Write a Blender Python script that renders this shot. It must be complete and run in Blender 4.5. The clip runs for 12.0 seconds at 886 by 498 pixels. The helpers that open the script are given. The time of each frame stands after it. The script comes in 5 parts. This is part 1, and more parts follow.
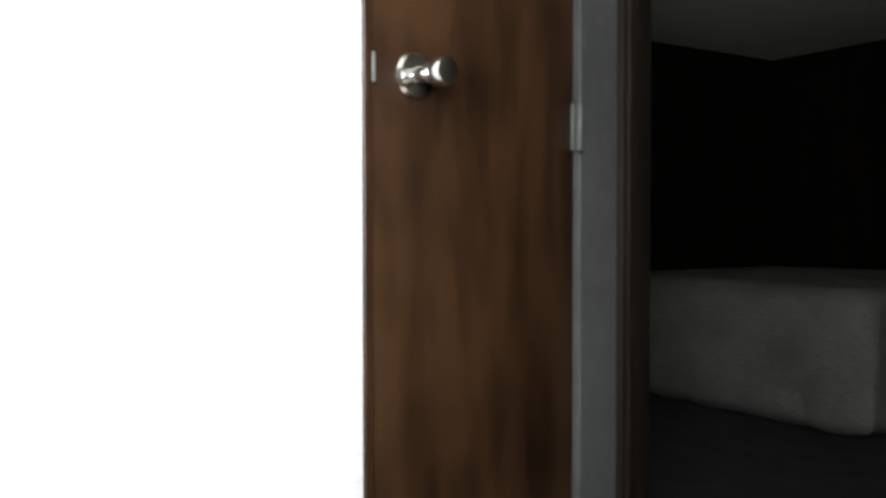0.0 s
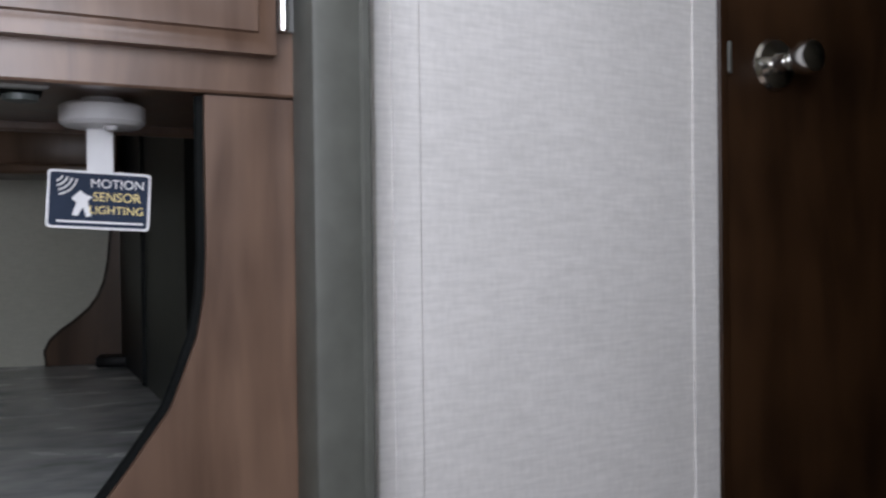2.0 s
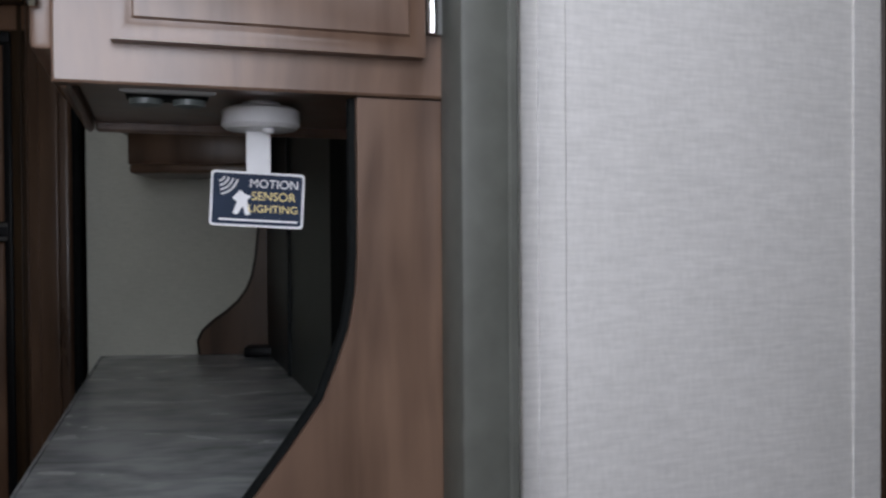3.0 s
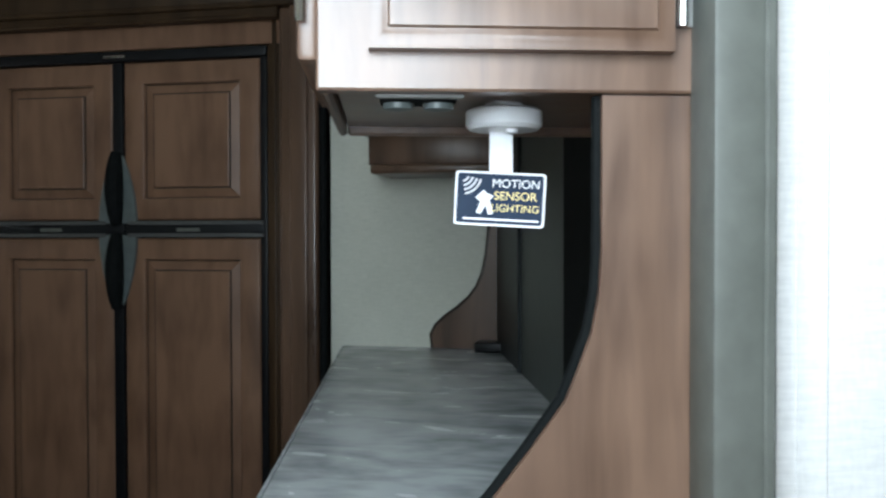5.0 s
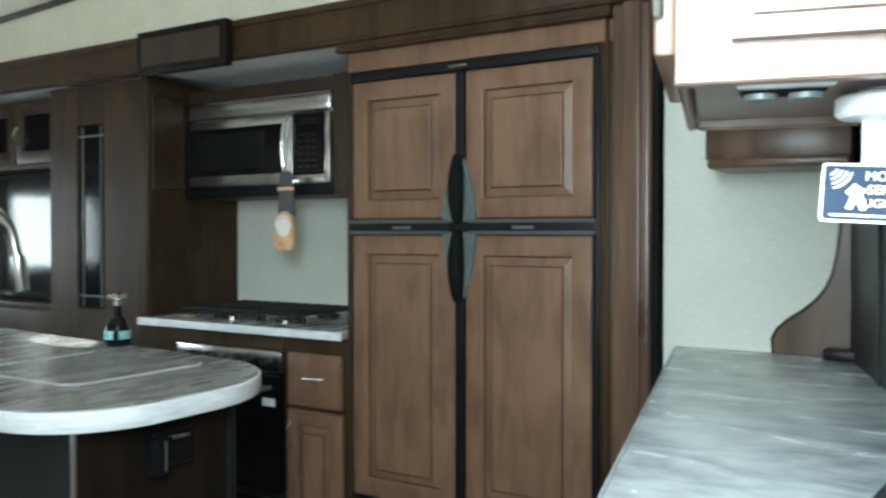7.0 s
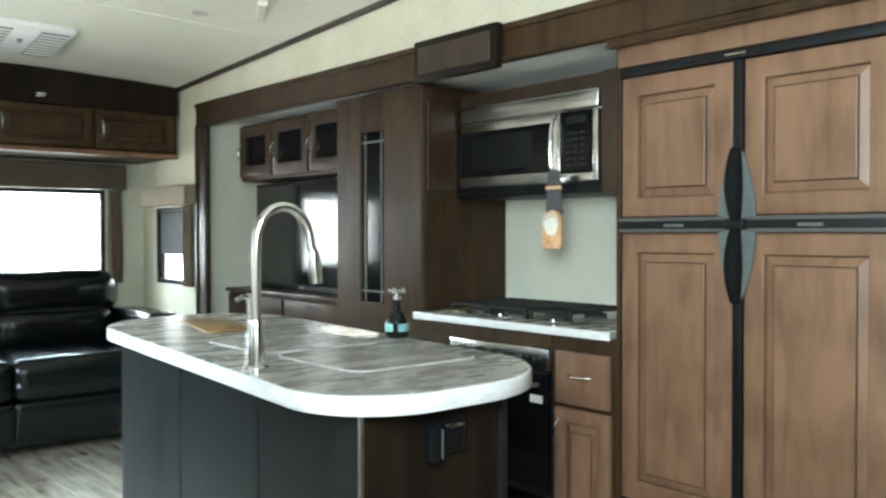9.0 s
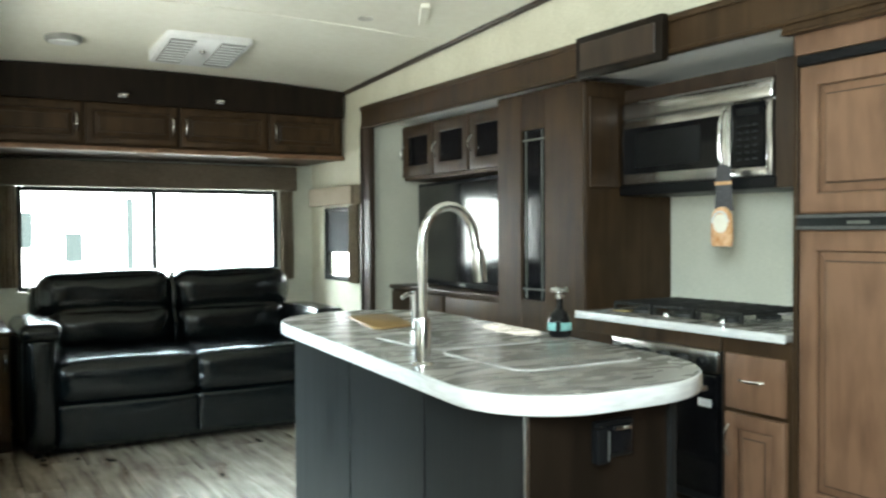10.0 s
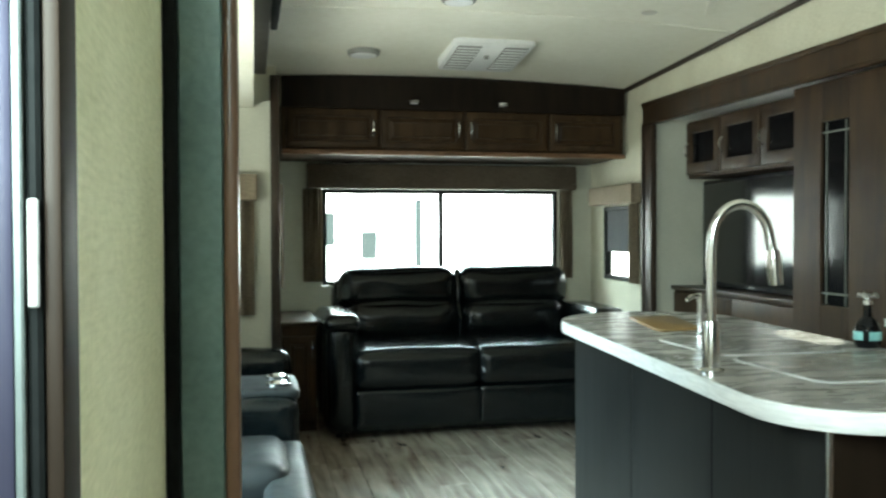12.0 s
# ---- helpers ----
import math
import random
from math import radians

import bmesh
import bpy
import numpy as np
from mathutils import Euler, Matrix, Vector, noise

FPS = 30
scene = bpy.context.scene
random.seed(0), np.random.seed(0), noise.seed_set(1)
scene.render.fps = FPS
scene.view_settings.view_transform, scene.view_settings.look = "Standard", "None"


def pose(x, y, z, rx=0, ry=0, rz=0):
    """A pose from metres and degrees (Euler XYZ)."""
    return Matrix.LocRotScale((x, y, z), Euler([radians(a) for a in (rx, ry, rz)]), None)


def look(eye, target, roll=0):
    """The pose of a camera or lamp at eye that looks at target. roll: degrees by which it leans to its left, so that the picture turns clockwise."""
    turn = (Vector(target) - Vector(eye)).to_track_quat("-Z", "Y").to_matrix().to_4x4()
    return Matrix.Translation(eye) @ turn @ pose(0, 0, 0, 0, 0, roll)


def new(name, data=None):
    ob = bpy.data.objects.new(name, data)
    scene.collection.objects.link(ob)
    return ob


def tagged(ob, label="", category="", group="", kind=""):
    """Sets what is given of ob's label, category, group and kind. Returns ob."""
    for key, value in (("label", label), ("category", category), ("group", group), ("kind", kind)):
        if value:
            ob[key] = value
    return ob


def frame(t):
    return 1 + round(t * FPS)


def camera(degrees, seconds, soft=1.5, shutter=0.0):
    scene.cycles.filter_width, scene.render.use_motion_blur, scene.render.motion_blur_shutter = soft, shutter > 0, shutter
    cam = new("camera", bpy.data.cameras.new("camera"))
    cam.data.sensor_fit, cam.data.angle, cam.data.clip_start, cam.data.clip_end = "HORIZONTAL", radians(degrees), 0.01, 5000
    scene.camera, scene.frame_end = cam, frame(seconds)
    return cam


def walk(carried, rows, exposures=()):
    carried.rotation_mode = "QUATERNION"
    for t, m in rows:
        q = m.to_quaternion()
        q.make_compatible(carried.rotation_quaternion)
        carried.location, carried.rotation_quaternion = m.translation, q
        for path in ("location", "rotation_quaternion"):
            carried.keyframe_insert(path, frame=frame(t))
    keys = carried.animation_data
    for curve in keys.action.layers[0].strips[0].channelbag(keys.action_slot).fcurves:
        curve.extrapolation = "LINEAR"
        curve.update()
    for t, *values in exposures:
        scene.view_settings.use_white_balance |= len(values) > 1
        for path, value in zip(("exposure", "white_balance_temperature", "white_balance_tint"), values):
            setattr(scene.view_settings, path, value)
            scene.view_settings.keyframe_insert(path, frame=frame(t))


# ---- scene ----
cam = camera(54.0, 12.0, soft=2.4, shutter=0.4)
PATH = [
    (0, (0.113, -0.065, 1.257), (1.799, -1.14, 1.206), -0.1),
    (0.5, (0.113, -0.065, 1.257), (1.902, -0.957, 1.205), -0.1),
    (1, (0.136, -0.043, 1.253), (1.997, -0.777, 1.212), -0.5),
    (1.5, (0.137, -0.04, 1.248), (2.056, -0.603, 1.22), -0.7),
    (2, (0.14, -0.034, 1.248), (2.097, -0.448, 1.224), -0.7),
    (2.5, (0.142, -0.028, 1.253), (2.124, -0.289, 1.217), -0.6),
    (3, (0.137, -0.021, 1.25), (2.133, -0.138, 1.221), -0.4),
    (5, (0.139, -0.003, 1.252), (2.1, 0.385, 1.219), -0.1),
    (5.5, (0.135, 0.001, 1.252), (2.066, 0.521, 1.218), -0.1),
    (6, (0.132, 0.007, 1.252), (2.014, 0.683, 1.217), -0.1),
    (6.5, (0.129, 0.013, 1.252), (1.935, 0.872, 1.216), 0.0),
    (7, (0.124, 0.02, 1.252), (1.817, 1.084, 1.214), 0.0),
    (7.5, (0.121, 0.026, 1.252), (1.698, 1.255, 1.213), 0.1),
    (9.5, (0.113, 0.049, 1.24), (1.292, 1.665, 1.204), -0.2),
    (10, (0.103, 0.054, 1.246), (1.116, 1.778, 1.206), -0.3),
    (10.5, (0.093, 0.052, 1.248), (0.965, 1.851, 1.207), -0.3),
    (11, (0.086, 0.055, 1.249), (0.8, 1.923, 1.208), -0.3),
    (11.5, (0.087, 0.058, 1.246), (0.66, 1.973, 1.206), -0.2),
    (12, (0.09, 0.065, 1.246), (0.518, 2.018, 1.207), -0.2),
]
walk(cam, [(t, look(eye, target, roll)) for t, eye, target, roll in PATH],
     [(0.0, 0.32, 6550, 15), (0.4, -0.52, 6550, 18), (0.8, -1.43, 6500, 22), (1.5, -1.73, 6450, 22), (3.0, -1.92, 6400, 21), (4.8, -0.78, 6050, 8),
      (5.5, -0.06, 5900, 5), (7.0, 0.86, 5850, -1), (9.5, 1.58, 6300, 0), (10.5, 1.38, 6450, -3), (11.0, 1.24, 6450, 0), (12.0, 1.04, 6400, -9)])

# ---------- world and light ----------
world = bpy.data.worlds.new("sky")
scene.world = world
world.use_nodes = True
wn = world.node_tree.nodes
sky = wn.new("ShaderNodeTexSky")
sky.sky_type = 'NISHITA'
sky.sun_disc = False
sky.sun_elevation = radians(50)
sky.sun_rotation = radians(250)
world.node_tree.links.new(sky.outputs[0], wn["Background"].inputs[0])
wn["Background"].inputs[1].default_value = 0.05


def sun_lamp():
    d = bpy.data.lights.new("sun", 'SUN')
    d.energy, d.angle, d.color = 5.0, radians(0.5), (1.0, 0.95, 0.88)
    o = new("sun", d)
    o.matrix_world = look((-6, 3, 9), (0, 1.5, 0))


def sky_lamp(name, eye, target, w, h, watts, color=(0.93, 0.97, 1.0), spread=180):
    d = bpy.data.lights.new(name, 'AREA')
    d.shape, d.size, d.size_y, d.energy, d.color, d.spread = 'RECTANGLE', w, h, watts, color, radians(spread)
    o = new(name, d)
    o.matrix_world = look(eye, target)


sun_lamp()
sky_lamp("door_daylight", (-0.05, 0.12, 1.62), (1.2, 0.12, 1.50), 0.66, 0.74, 38, (0.86, 0.95, 1.0))
sky_lamp("rear_window_daylight", (1.33, 8.0, 2.9), (1.33, 4.9, 0.6), 4.0, 1.6, 360, (0.76, 0.92, 1.0))
sky_lamp("slide_window_daylight", (-0.86, 2.7, 1.25), (0.85, 3.15, 0.1), 1.7, 0.6, 24, (0.70, 0.88, 1.0), 62)
# Added lamp aimed up to lift the ceiling, standing in for yard bounce.
sky_lamp("ceiling_fill", (-0.85, 2.9, 1.20), (0.95, 3.9, 2.9), 2.0, 0.5, 9.0, (1.0, 0.97, 0.90), 110)

# ---------- materials ----------


def base_mat(name, color, rough=0.5, metal=0.0, spec=0.5):
    m = bpy.data.materials.new(name)
    m.use_nodes = True
    b = m.node_tree.nodes["Principled BSDF"]
    b.inputs["Base Color"].default_value = (*color, 1)
    b.inputs["Roughness"].default_value = rough
    b.inputs["Metallic"].default_value = metal
    b.inputs["Specular IOR Level"].default_value = spec
    return m, m.node_tree, b


def grained(name, dark, light, stretch=(14, 14, 1.2), scale=3.0, rough=0.45, bump=0.08, fine=60.0, vary=0.35, spec=0.4, patch=2.2, swirl=0.6):
    """Streaky material: two scales of stretched noise, fine relief, a small change from piece to piece."""
    m, t, b = base_mat(name, light, rough, 0, spec)
    n, l = t.nodes, t.links
    tc = n.new("ShaderNodeTexCoord")
    mp = n.new("ShaderNodeMapping")
    mp.inputs["Scale"].default_value = stretch
    l.new(tc.outputs["Object"], mp.inputs[0])
    info = n.new("ShaderNodeObjectInfo")
    off = n.new("ShaderNodeVectorMath")
    off.operation = 'ADD'
    l.new(mp.outputs[0], off.inputs[0])
    sc = n.new("ShaderNodeVectorMath")
    sc.operation = 'SCALE'
    sc.inputs[0].default_value = (9.1, 5.7, 7.3)
    l.new(info.outputs["Random"], sc.inputs["Scale"])
    l.new(sc.outputs[0], off.inputs[1])
    big = n.new("ShaderNodeTexNoise")
    big.inputs["Scale"].default_value = scale
    big.inputs["Detail"].default_value = 5
    big.inputs["Distortion"].default_value = swirl
    small = n.new("ShaderNodeTexNoise")
    small.inputs["Scale"].default_value = fine / 10
    small.inputs["Detail"].default_value = 4
    blotch = n.new("ShaderNodeTexNoise")
    blotch.inputs["Scale"].default_value = patch
    blotch.inputs["Detail"].default_value = 2
    l.new(tc.outputs["Object"], blotch.inputs[0])
    for q in (big, small):
        l.new(off.outputs[0], q.inputs[0])
    mix = n.new("ShaderNodeMath")
    mix.operation = 'MULTIPLY_ADD'
    mix.inputs[1].default_value = 0.45
    l.new(small.outputs[0], mix.inputs[0])
    l.new(big.outputs[0], mix.inputs[2])
    add = n.new("ShaderNodeMath")
    add.operation = 'MULTIPLY_ADD'
    add.inputs[1].default_value = vary
    l.new(blotch.outputs[0], add.inputs[0])
    l.new(mix.outputs[0], add.inputs[2])
    fit = n.new("ShaderNodeMapRange")
    fit.inputs["From Min"].default_value = 0.405 + 0.5 * vary
    fit.inputs["From Max"].default_value = 0.885 + 0.5 * vary
    rp = n.new("ShaderNodeValToRGB")
    rp.color_ramp.elements[0].color = (*dark, 1)
    rp.color_ramp.elements[1].color = (*light, 1)
    l.new(add.outputs[0], fit.inputs[0])
    l.new(fit.outputs[0], rp.inputs[0])
    l.new(rp.outputs[0], b.inputs["Base Color"])
    bp = n.new("ShaderNodeBump")
    bp.inputs["Strength"].default_value = bump
    bp.inputs["Distance"].default_value = 0.002
    l.new(small.outputs[0], bp.inputs["Height"])
    l.new(bp.outputs[0], b.inputs["Normal"])
    rr = n.new("ShaderNodeMapRange")
    rr.inputs["To Min"].default_value = rough - 0.08
    rr.inputs["To Max"].default_value = rough + 0.1
    l.new(big.outputs[0], rr.inputs[0])
    l.new(rr.outputs[0], b.inputs["Roughness"])
    return m


def mottled(name, dark, light, scale=30.0, rough=0.6, bump=0.1, metal=0.0, spec=0.4, dist=0.001):
    """Even material with soft patches and fine relief."""
    m, t, b = base_mat(name, light, rough, metal, spec)
    n, l = t.nodes, t.links
    tc = n.new("ShaderNodeTexCoord")
    a = n.new("ShaderNodeTexNoise")
    a.inputs["Scale"].default_value = scale
    a.inputs["Detail"].default_value = 6
    c = n.new("ShaderNodeTexNoise")
    c.inputs["Scale"].default_value = scale / 12
    c.inputs["Detail"].default_value = 2
    for q in (a, c):
        l.new(tc.outputs["Object"], q.inputs[0])
    av = n.new("ShaderNodeMath")
    av.operation = 'MULTIPLY_ADD'
    av.inputs[1].default_value = 0.5
    av.inputs[2].default_value = 0.0
    l.new(a.outputs[0], av.inputs[0])
    ad = n.new("ShaderNodeMath")
    ad.operation = 'MULTIPLY_ADD'
    ad.inputs[1].default_value = 0.5
    l.new(c.outputs[0], ad.inputs[0])
    l.new(av.outputs[0], ad.inputs[2])
    rp = n.new("ShaderNodeValToRGB")
    rp.color_ramp.elements[0].position = 0.35
    rp.color_ramp.elements[1].position = 0.65
    rp.color_ramp.elements[0].color = (*dark, 1)
    rp.color_ramp.elements[1].color = (*light, 1)
    l.new(ad.outputs[0], rp.inputs[0])
    l.new(rp.outputs[0], b.inputs["Base Color"])
    bp = n.new("ShaderNodeBump")
    bp.inputs["Strength"].default_value = bump
    bp.inputs["Distance"].default_value = dist
    l.new(a.outputs[0], bp.inputs["Height"])
    l.new(bp.outputs[0], b.inputs["Normal"])
    return m


def woven(name, dark, light, rough=0.7):
    """Wallboard with a printed fabric texture: short threads both ways."""
    m, t, b = base_mat(name, light, rough, 0, 0.3)
    n, l = t.nodes, t.links
    tc = n.new("ShaderNodeTexCoord")
    outs = []
    for stretch, weight in (((34, 34, 260), 1.25), ((210, 210, 75), 0.75)):
        mp = n.new("ShaderNodeMapping")
        mp.inputs["Scale"].default_value = stretch
        l.new(tc.outputs["Object"], mp.inputs[0])
        q = n.new("ShaderNodeTexNoise")
        q.inputs["Scale"].default_value = 1.0
        q.inputs["Detail"].default_value = 3
        l.new(mp.outputs[0], q.inputs[0])
        w = n.new("ShaderNodeMath")
        w.operation = 'MULTIPLY'
        w.inputs[1].default_value = weight
        l.new(q.outputs[0], w.inputs[0])
        outs.append(w)
    soft = n.new("ShaderNodeTexNoise")
    soft.inputs["Scale"].default_value = 5
    soft.inputs["Detail"].default_value = 4
    l.new(tc.outputs["Object"], soft.inputs[0])
    s = n.new("ShaderNodeMath")
    s.operation = 'ADD'
    l.new(outs[0].outputs[0], s.inputs[0])
    l.new(outs[1].outputs[0], s.inputs[1])
    s2 = n.new("ShaderNodeMath")
    s2.operation = 'ADD'
    l.new(s.outputs[0], s2.inputs[0])
    l.new(soft.outputs[0], s2.inputs[1])
    rp = n.new("ShaderNodeMapRange")
    rp.inputs["From Min"].default_value = 1.15
    rp.inputs["From Max"].default_value = 1.85
    l.new(s2.outputs[0], rp.inputs[0])
    mx = n.new("ShaderNodeMix")
    mx.data_type = 'RGBA'
    mx.inputs["A"].default_value = (*dark, 1)
    mx.inputs["B"].default_value = (*light, 1)
    l.new(rp.outputs[0], mx.inputs["Factor"])
    l.new(mx.outputs["Result"], b.inputs["Base Color"])
    bp = n.new("ShaderNodeBump")
    bp.inputs["Strength"].default_value = 0.15
    bp.inputs["Distance"].default_value = 0.0008
    l.new(s.outputs[0], bp.inputs["Height"])
    l.new(bp.outputs[0], b.inputs["Normal"])
    return m


def creased(name, dark, light, rough, spec):
    """Leather: fine grain, soft hide creases at hand size, uneven polish."""
    m, t, b = base_mat(name, light, rough, 0, spec)
    n, l = t.nodes, t.links
    tc = n.new("ShaderNodeTexCoord")
    heights = []
    for scale, detail, swirl in ((9.0, 3, 1.2), (180.0, 2, 0.0), (3.0, 2, 0.3)):
        q = n.new("ShaderNodeTexNoise")
        q.inputs["Scale"].default_value = scale
        q.inputs["Detail"].default_value = detail
        q.inputs["Distortion"].default_value = swirl
        l.new(tc.outputs["Object"], q.inputs[0])
        heights.append(q)
    mx = n.new("ShaderNodeMix")
    mx.data_type = 'RGBA'
    mx.inputs["A"].default_value = (*dark, 1)
    mx.inputs["B"].default_value = (*light, 1)
    l.new(heights[2].outputs[0], mx.inputs["Factor"])
    l.new(mx.outputs["Result"], b.inputs["Base Color"])
    soft = n.new("ShaderNodeBump")
    soft.inputs["Strength"].default_value = 0.12
    soft.inputs["Distance"].default_value = 0.012
    l.new(heights[0].outputs[0], soft.inputs["Height"])
    grain = n.new("ShaderNodeBump")
    grain.inputs["Strength"].default_value = 0.08
    grain.inputs["Distance"].default_value = 0.0006
    l.new(heights[1].outputs[0], grain.inputs["Height"])
    l.new(soft.outputs[0], grain.inputs["Normal"])
    l.new(grain.outputs[0], b.inputs["Normal"])
    rr = n.new("ShaderNodeMapRange")
    rr.inputs["To Min"].default_value = rough - 0.06
    rr.inputs["To Max"].default_value = rough + 0.12
    l.new(heights[0].outputs[0], rr.inputs[0])
    l.new(rr.outputs[0], b.inputs["Roughness"])
    return m


def glowing(name, color, strength):
    m = bpy.data.materials.new(name)
    m.use_nodes = True
    n, l = m.node_tree.nodes, m.node_tree.links
    n.remove(n["Principled BSDF"])
    e = n.new("ShaderNodeEmission")
    e.inputs[0].default_value = (*color, 1)
    e.inputs[1].default_value = strength
    l.new(e.outputs[0], n["Material Output"].inputs[0])
    return m


def clear_glass(name):
    m = bpy.data.materials.new(name)
    m.use_nodes = True
    b = m.node_tree.nodes["Principled BSDF"]
    b.inputs["Transmission Weight"].default_value = 1.0
    b.inputs["Roughness"].default_value = 0.0
    b.inputs["IOR"].default_value = 1.45
    return m


WOOD = grained("maple_stain", (0.118, 0.063, 0.0375), (0.208, 0.115, 0.069), stretch=(5, 5, 1.1), scale=2.2, fine=70, rough=0.36, vary=0.9, patch=4.5, swirl=1.2)
WOOD_D = grained("dark_stain", (0.016, 0.0085, 0.0038), (0.051, 0.0285, 0.0130), stretch=(5, 5, 0.6), fine=40, rough=0.46, spec=0.22, vary=0.5, patch=5.0)
WOOD_E = grained("espresso_panel", (0.0055, 0.0058, 0.0060), (0.0145, 0.0145, 0.0145), stretch=(11, 11, 0.5), fine=60, rough=0.42, spec=0.2, vary=0.8)
WOOD_L = grained("buffet_maple", (0.085, 0.048, 0.032), (0.190, 0.114, 0.076), stretch=(6, 6, 0.9), fine=70, rough=0.33, spec=0.75, vary=0.9, patch=6.0, swirl=1.2)
WOOD_H = grained("door_veneer", (0.011, 0.0048, 0.0021), (0.045, 0.0203, 0.0082), stretch=(4, 4, 0.8), scale=2.2, fine=60, rough=0.42, spec=0.25, vary=0.9, patch=5.0, swirl=1.4)
WOOD_V = grained("black_stain", (0.016, 0.010, 0.0065), (0.045, 0.028, 0.018), stretch=(5, 5, 0.6), fine=40, rough=0.42)
# On the bedroom walls and wardrobe this near-black also holds the shade.
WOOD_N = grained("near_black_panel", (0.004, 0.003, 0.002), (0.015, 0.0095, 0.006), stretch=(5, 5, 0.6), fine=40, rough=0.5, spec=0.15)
WOOD_J = grained("jamb_stain", (0.045, 0.024, 0.014), (0.135, 0.078, 0.048), stretch=(5, 5, 0.6), fine=40, rough=0.3, spec=0.5, vary=0.5)
LAM = grained("grey_laminate", (0.205, 0.195, 0.178), (0.350, 0.338, 0.318), stretch=(1.6, 6, 6), scale=2.4, rough=0.26, bump=0.03, fine=60, vary=1.0, patch=7.0, swirl=1.8, spec=0.5)
LAM_B = grained("grey_laminate_buffet", (0.19, 0.205, 0.21), (0.47, 0.49, 0.495), stretch=(4.5, 2.0, 6), scale=2.6, rough=0.24, bump=0.03, fine=110, vary=0.9, patch=8.0, swirl=0.9)
LAM_E = grained("laminate_edge", (0.58, 0.58, 0.58), (0.82, 0.82, 0.82), stretch=(4, 4, 26), rough=0.35, bump=0.03)
WALL = woven("sage_wallboard", (0.575, 0.58, 0.50), (0.66, 0.66, 0.575))
WALL_C = woven("cream_wallboard", (0.53, 0.50, 0.39), (0.67, 0.64, 0.52))
WALL_H = woven("hall_wallboard", (0.71, 0.695, 0.67), (0.845, 0.825, 0.80))
WALL_Y = woven("entry_wallboard", (0.60, 0.62, 0.42), (0.78, 0.79, 0.58))
GREY = mottled("grey_green_trim", (0.092, 0.095, 0.082), (0.130, 0.135, 0.118), 40, 0.5, 0.06)
GREY_J = mottled("grey_jamb", (0.055, 0.055, 0.053), (0.085, 0.085, 0.082), 30, 0.5, 0.05)
TEAL = mottled("slide_flange", (0.080, 0.128, 0.122), (0.132, 0.195, 0.184), 90, 0.4, 0.3, dist=0.003)
CEIL = mottled("ceiling_vinyl", (0.78, 0.755, 0.655), (0.85, 0.83, 0.74), 25, 0.6, 0.05)
CEIL_W = mottled("slide_ceiling", (0.82, 0.82, 0.80), (0.89, 0.89, 0.87), 25, 0.55, 0.05)
BLACK = mottled("black_plastic", (0.004, 0.004, 0.005), (0.008, 0.009, 0.010), 80, 0.42, 0.1, spec=0.22)
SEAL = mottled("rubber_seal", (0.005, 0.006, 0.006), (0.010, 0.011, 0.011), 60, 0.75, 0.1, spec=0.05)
SCOOP = mottled("grey_scoop", (0.085, 0.10, 0.098), (0.125, 0.145, 0.14), 40, 0.35, 0.05)
GLASSB = mottled("black_glass", (0.004, 0.004, 0.005), (0.008, 0.008, 0.009), 20, 0.10, 0.0, spec=0.28)
SCREEN = mottled("tv_screen", (0.006, 0.006, 0.007), (0.010, 0.010, 0.011), 20, 0.11, 0.0, spec=0.6)
STEEL = mottled("brushed_steel", (0.62, 0.61, 0.595), (0.74, 0.73, 0.715), 60, 0.24, 0.05, metal=1.0)
CHROME = mottled("satin_nickel", (0.66, 0.65, 0.63), (0.76, 0.75, 0.73), 40, 0.16, 0.02, metal=1.0)
LEATHER = creased("black_leather", (0.0022, 0.0034, 0.0040), (0.0052, 0.0074, 0.0085), 0.19, 0.5)
LEATHER_G = creased("grey_leather", (0.011, 0.012, 0.013), (0.019, 0.021, 0.022), 0.42, 0.3)
FABRIC = woven("valance_fabric", (0.080, 0.062, 0.045), (0.135, 0.108, 0.080), 0.85)
CURTAIN = woven("curtain_fabric", (0.20, 0.16, 0.115), (0.33, 0.27, 0.20), 0.85)
SHADE = woven("night_shade", (0.06, 0.06, 0.065), (0.11, 0.11, 0.12), 0.8)
WHITE = mottled("white_plastic", (0.72, 0.72, 0.73), (0.82, 0.82, 0.83), 30, 0.35, 0.03)
GREY_P = mottled("pale_grey_plastic", (0.50, 0.48, 0.43), (0.58, 0.56, 0.50), 30, 0.5, 0.03)
GRILLE = mottled("grille_grey", (0.20, 0.20, 0.19), (0.27, 0.27, 0.26), 30, 0.6, 0.1)
QUILT = woven("bedspread", (0.15, 0.143, 0.125), (0.25, 0.24, 0.212), 0.9)
BOARD = grained("bamboo_board", (0.15, 0.085, 0.028), (0.30, 0.19, 0.075), stretch=(3, 16, 3), rough=0.4)
CREAM = mottled("cream_ceramic", (0.82, 0.78, 0.68), (0.90, 0.87, 0.78), 30, 0.3, 0.03)
AMBER = mottled("orange_print", (0.55, 0.22, 0.06), (0.90, 0.66, 0.42), 45, 0.5, 0.05)
IRON = mottled("cast_iron", (0.010, 0.010, 0.010), (0.022, 0.022, 0.022), 60, 0.55, 0.2)
NAVY = mottled("navy_print", (0.012, 0.022, 0.045), (0.020, 0.034, 0.065), 30, 0.55, 0.02, spec=0.15)
YELLOW = mottled("yellow_print", (0.80, 0.62, 0.22), (0.88, 0.70, 0.30), 30, 0.45, 0.02)
TEALP = mottled("teal_label", (0.20, 0.45, 0.44), (0.32, 0.58, 0.56), 30, 0.45, 0.02)
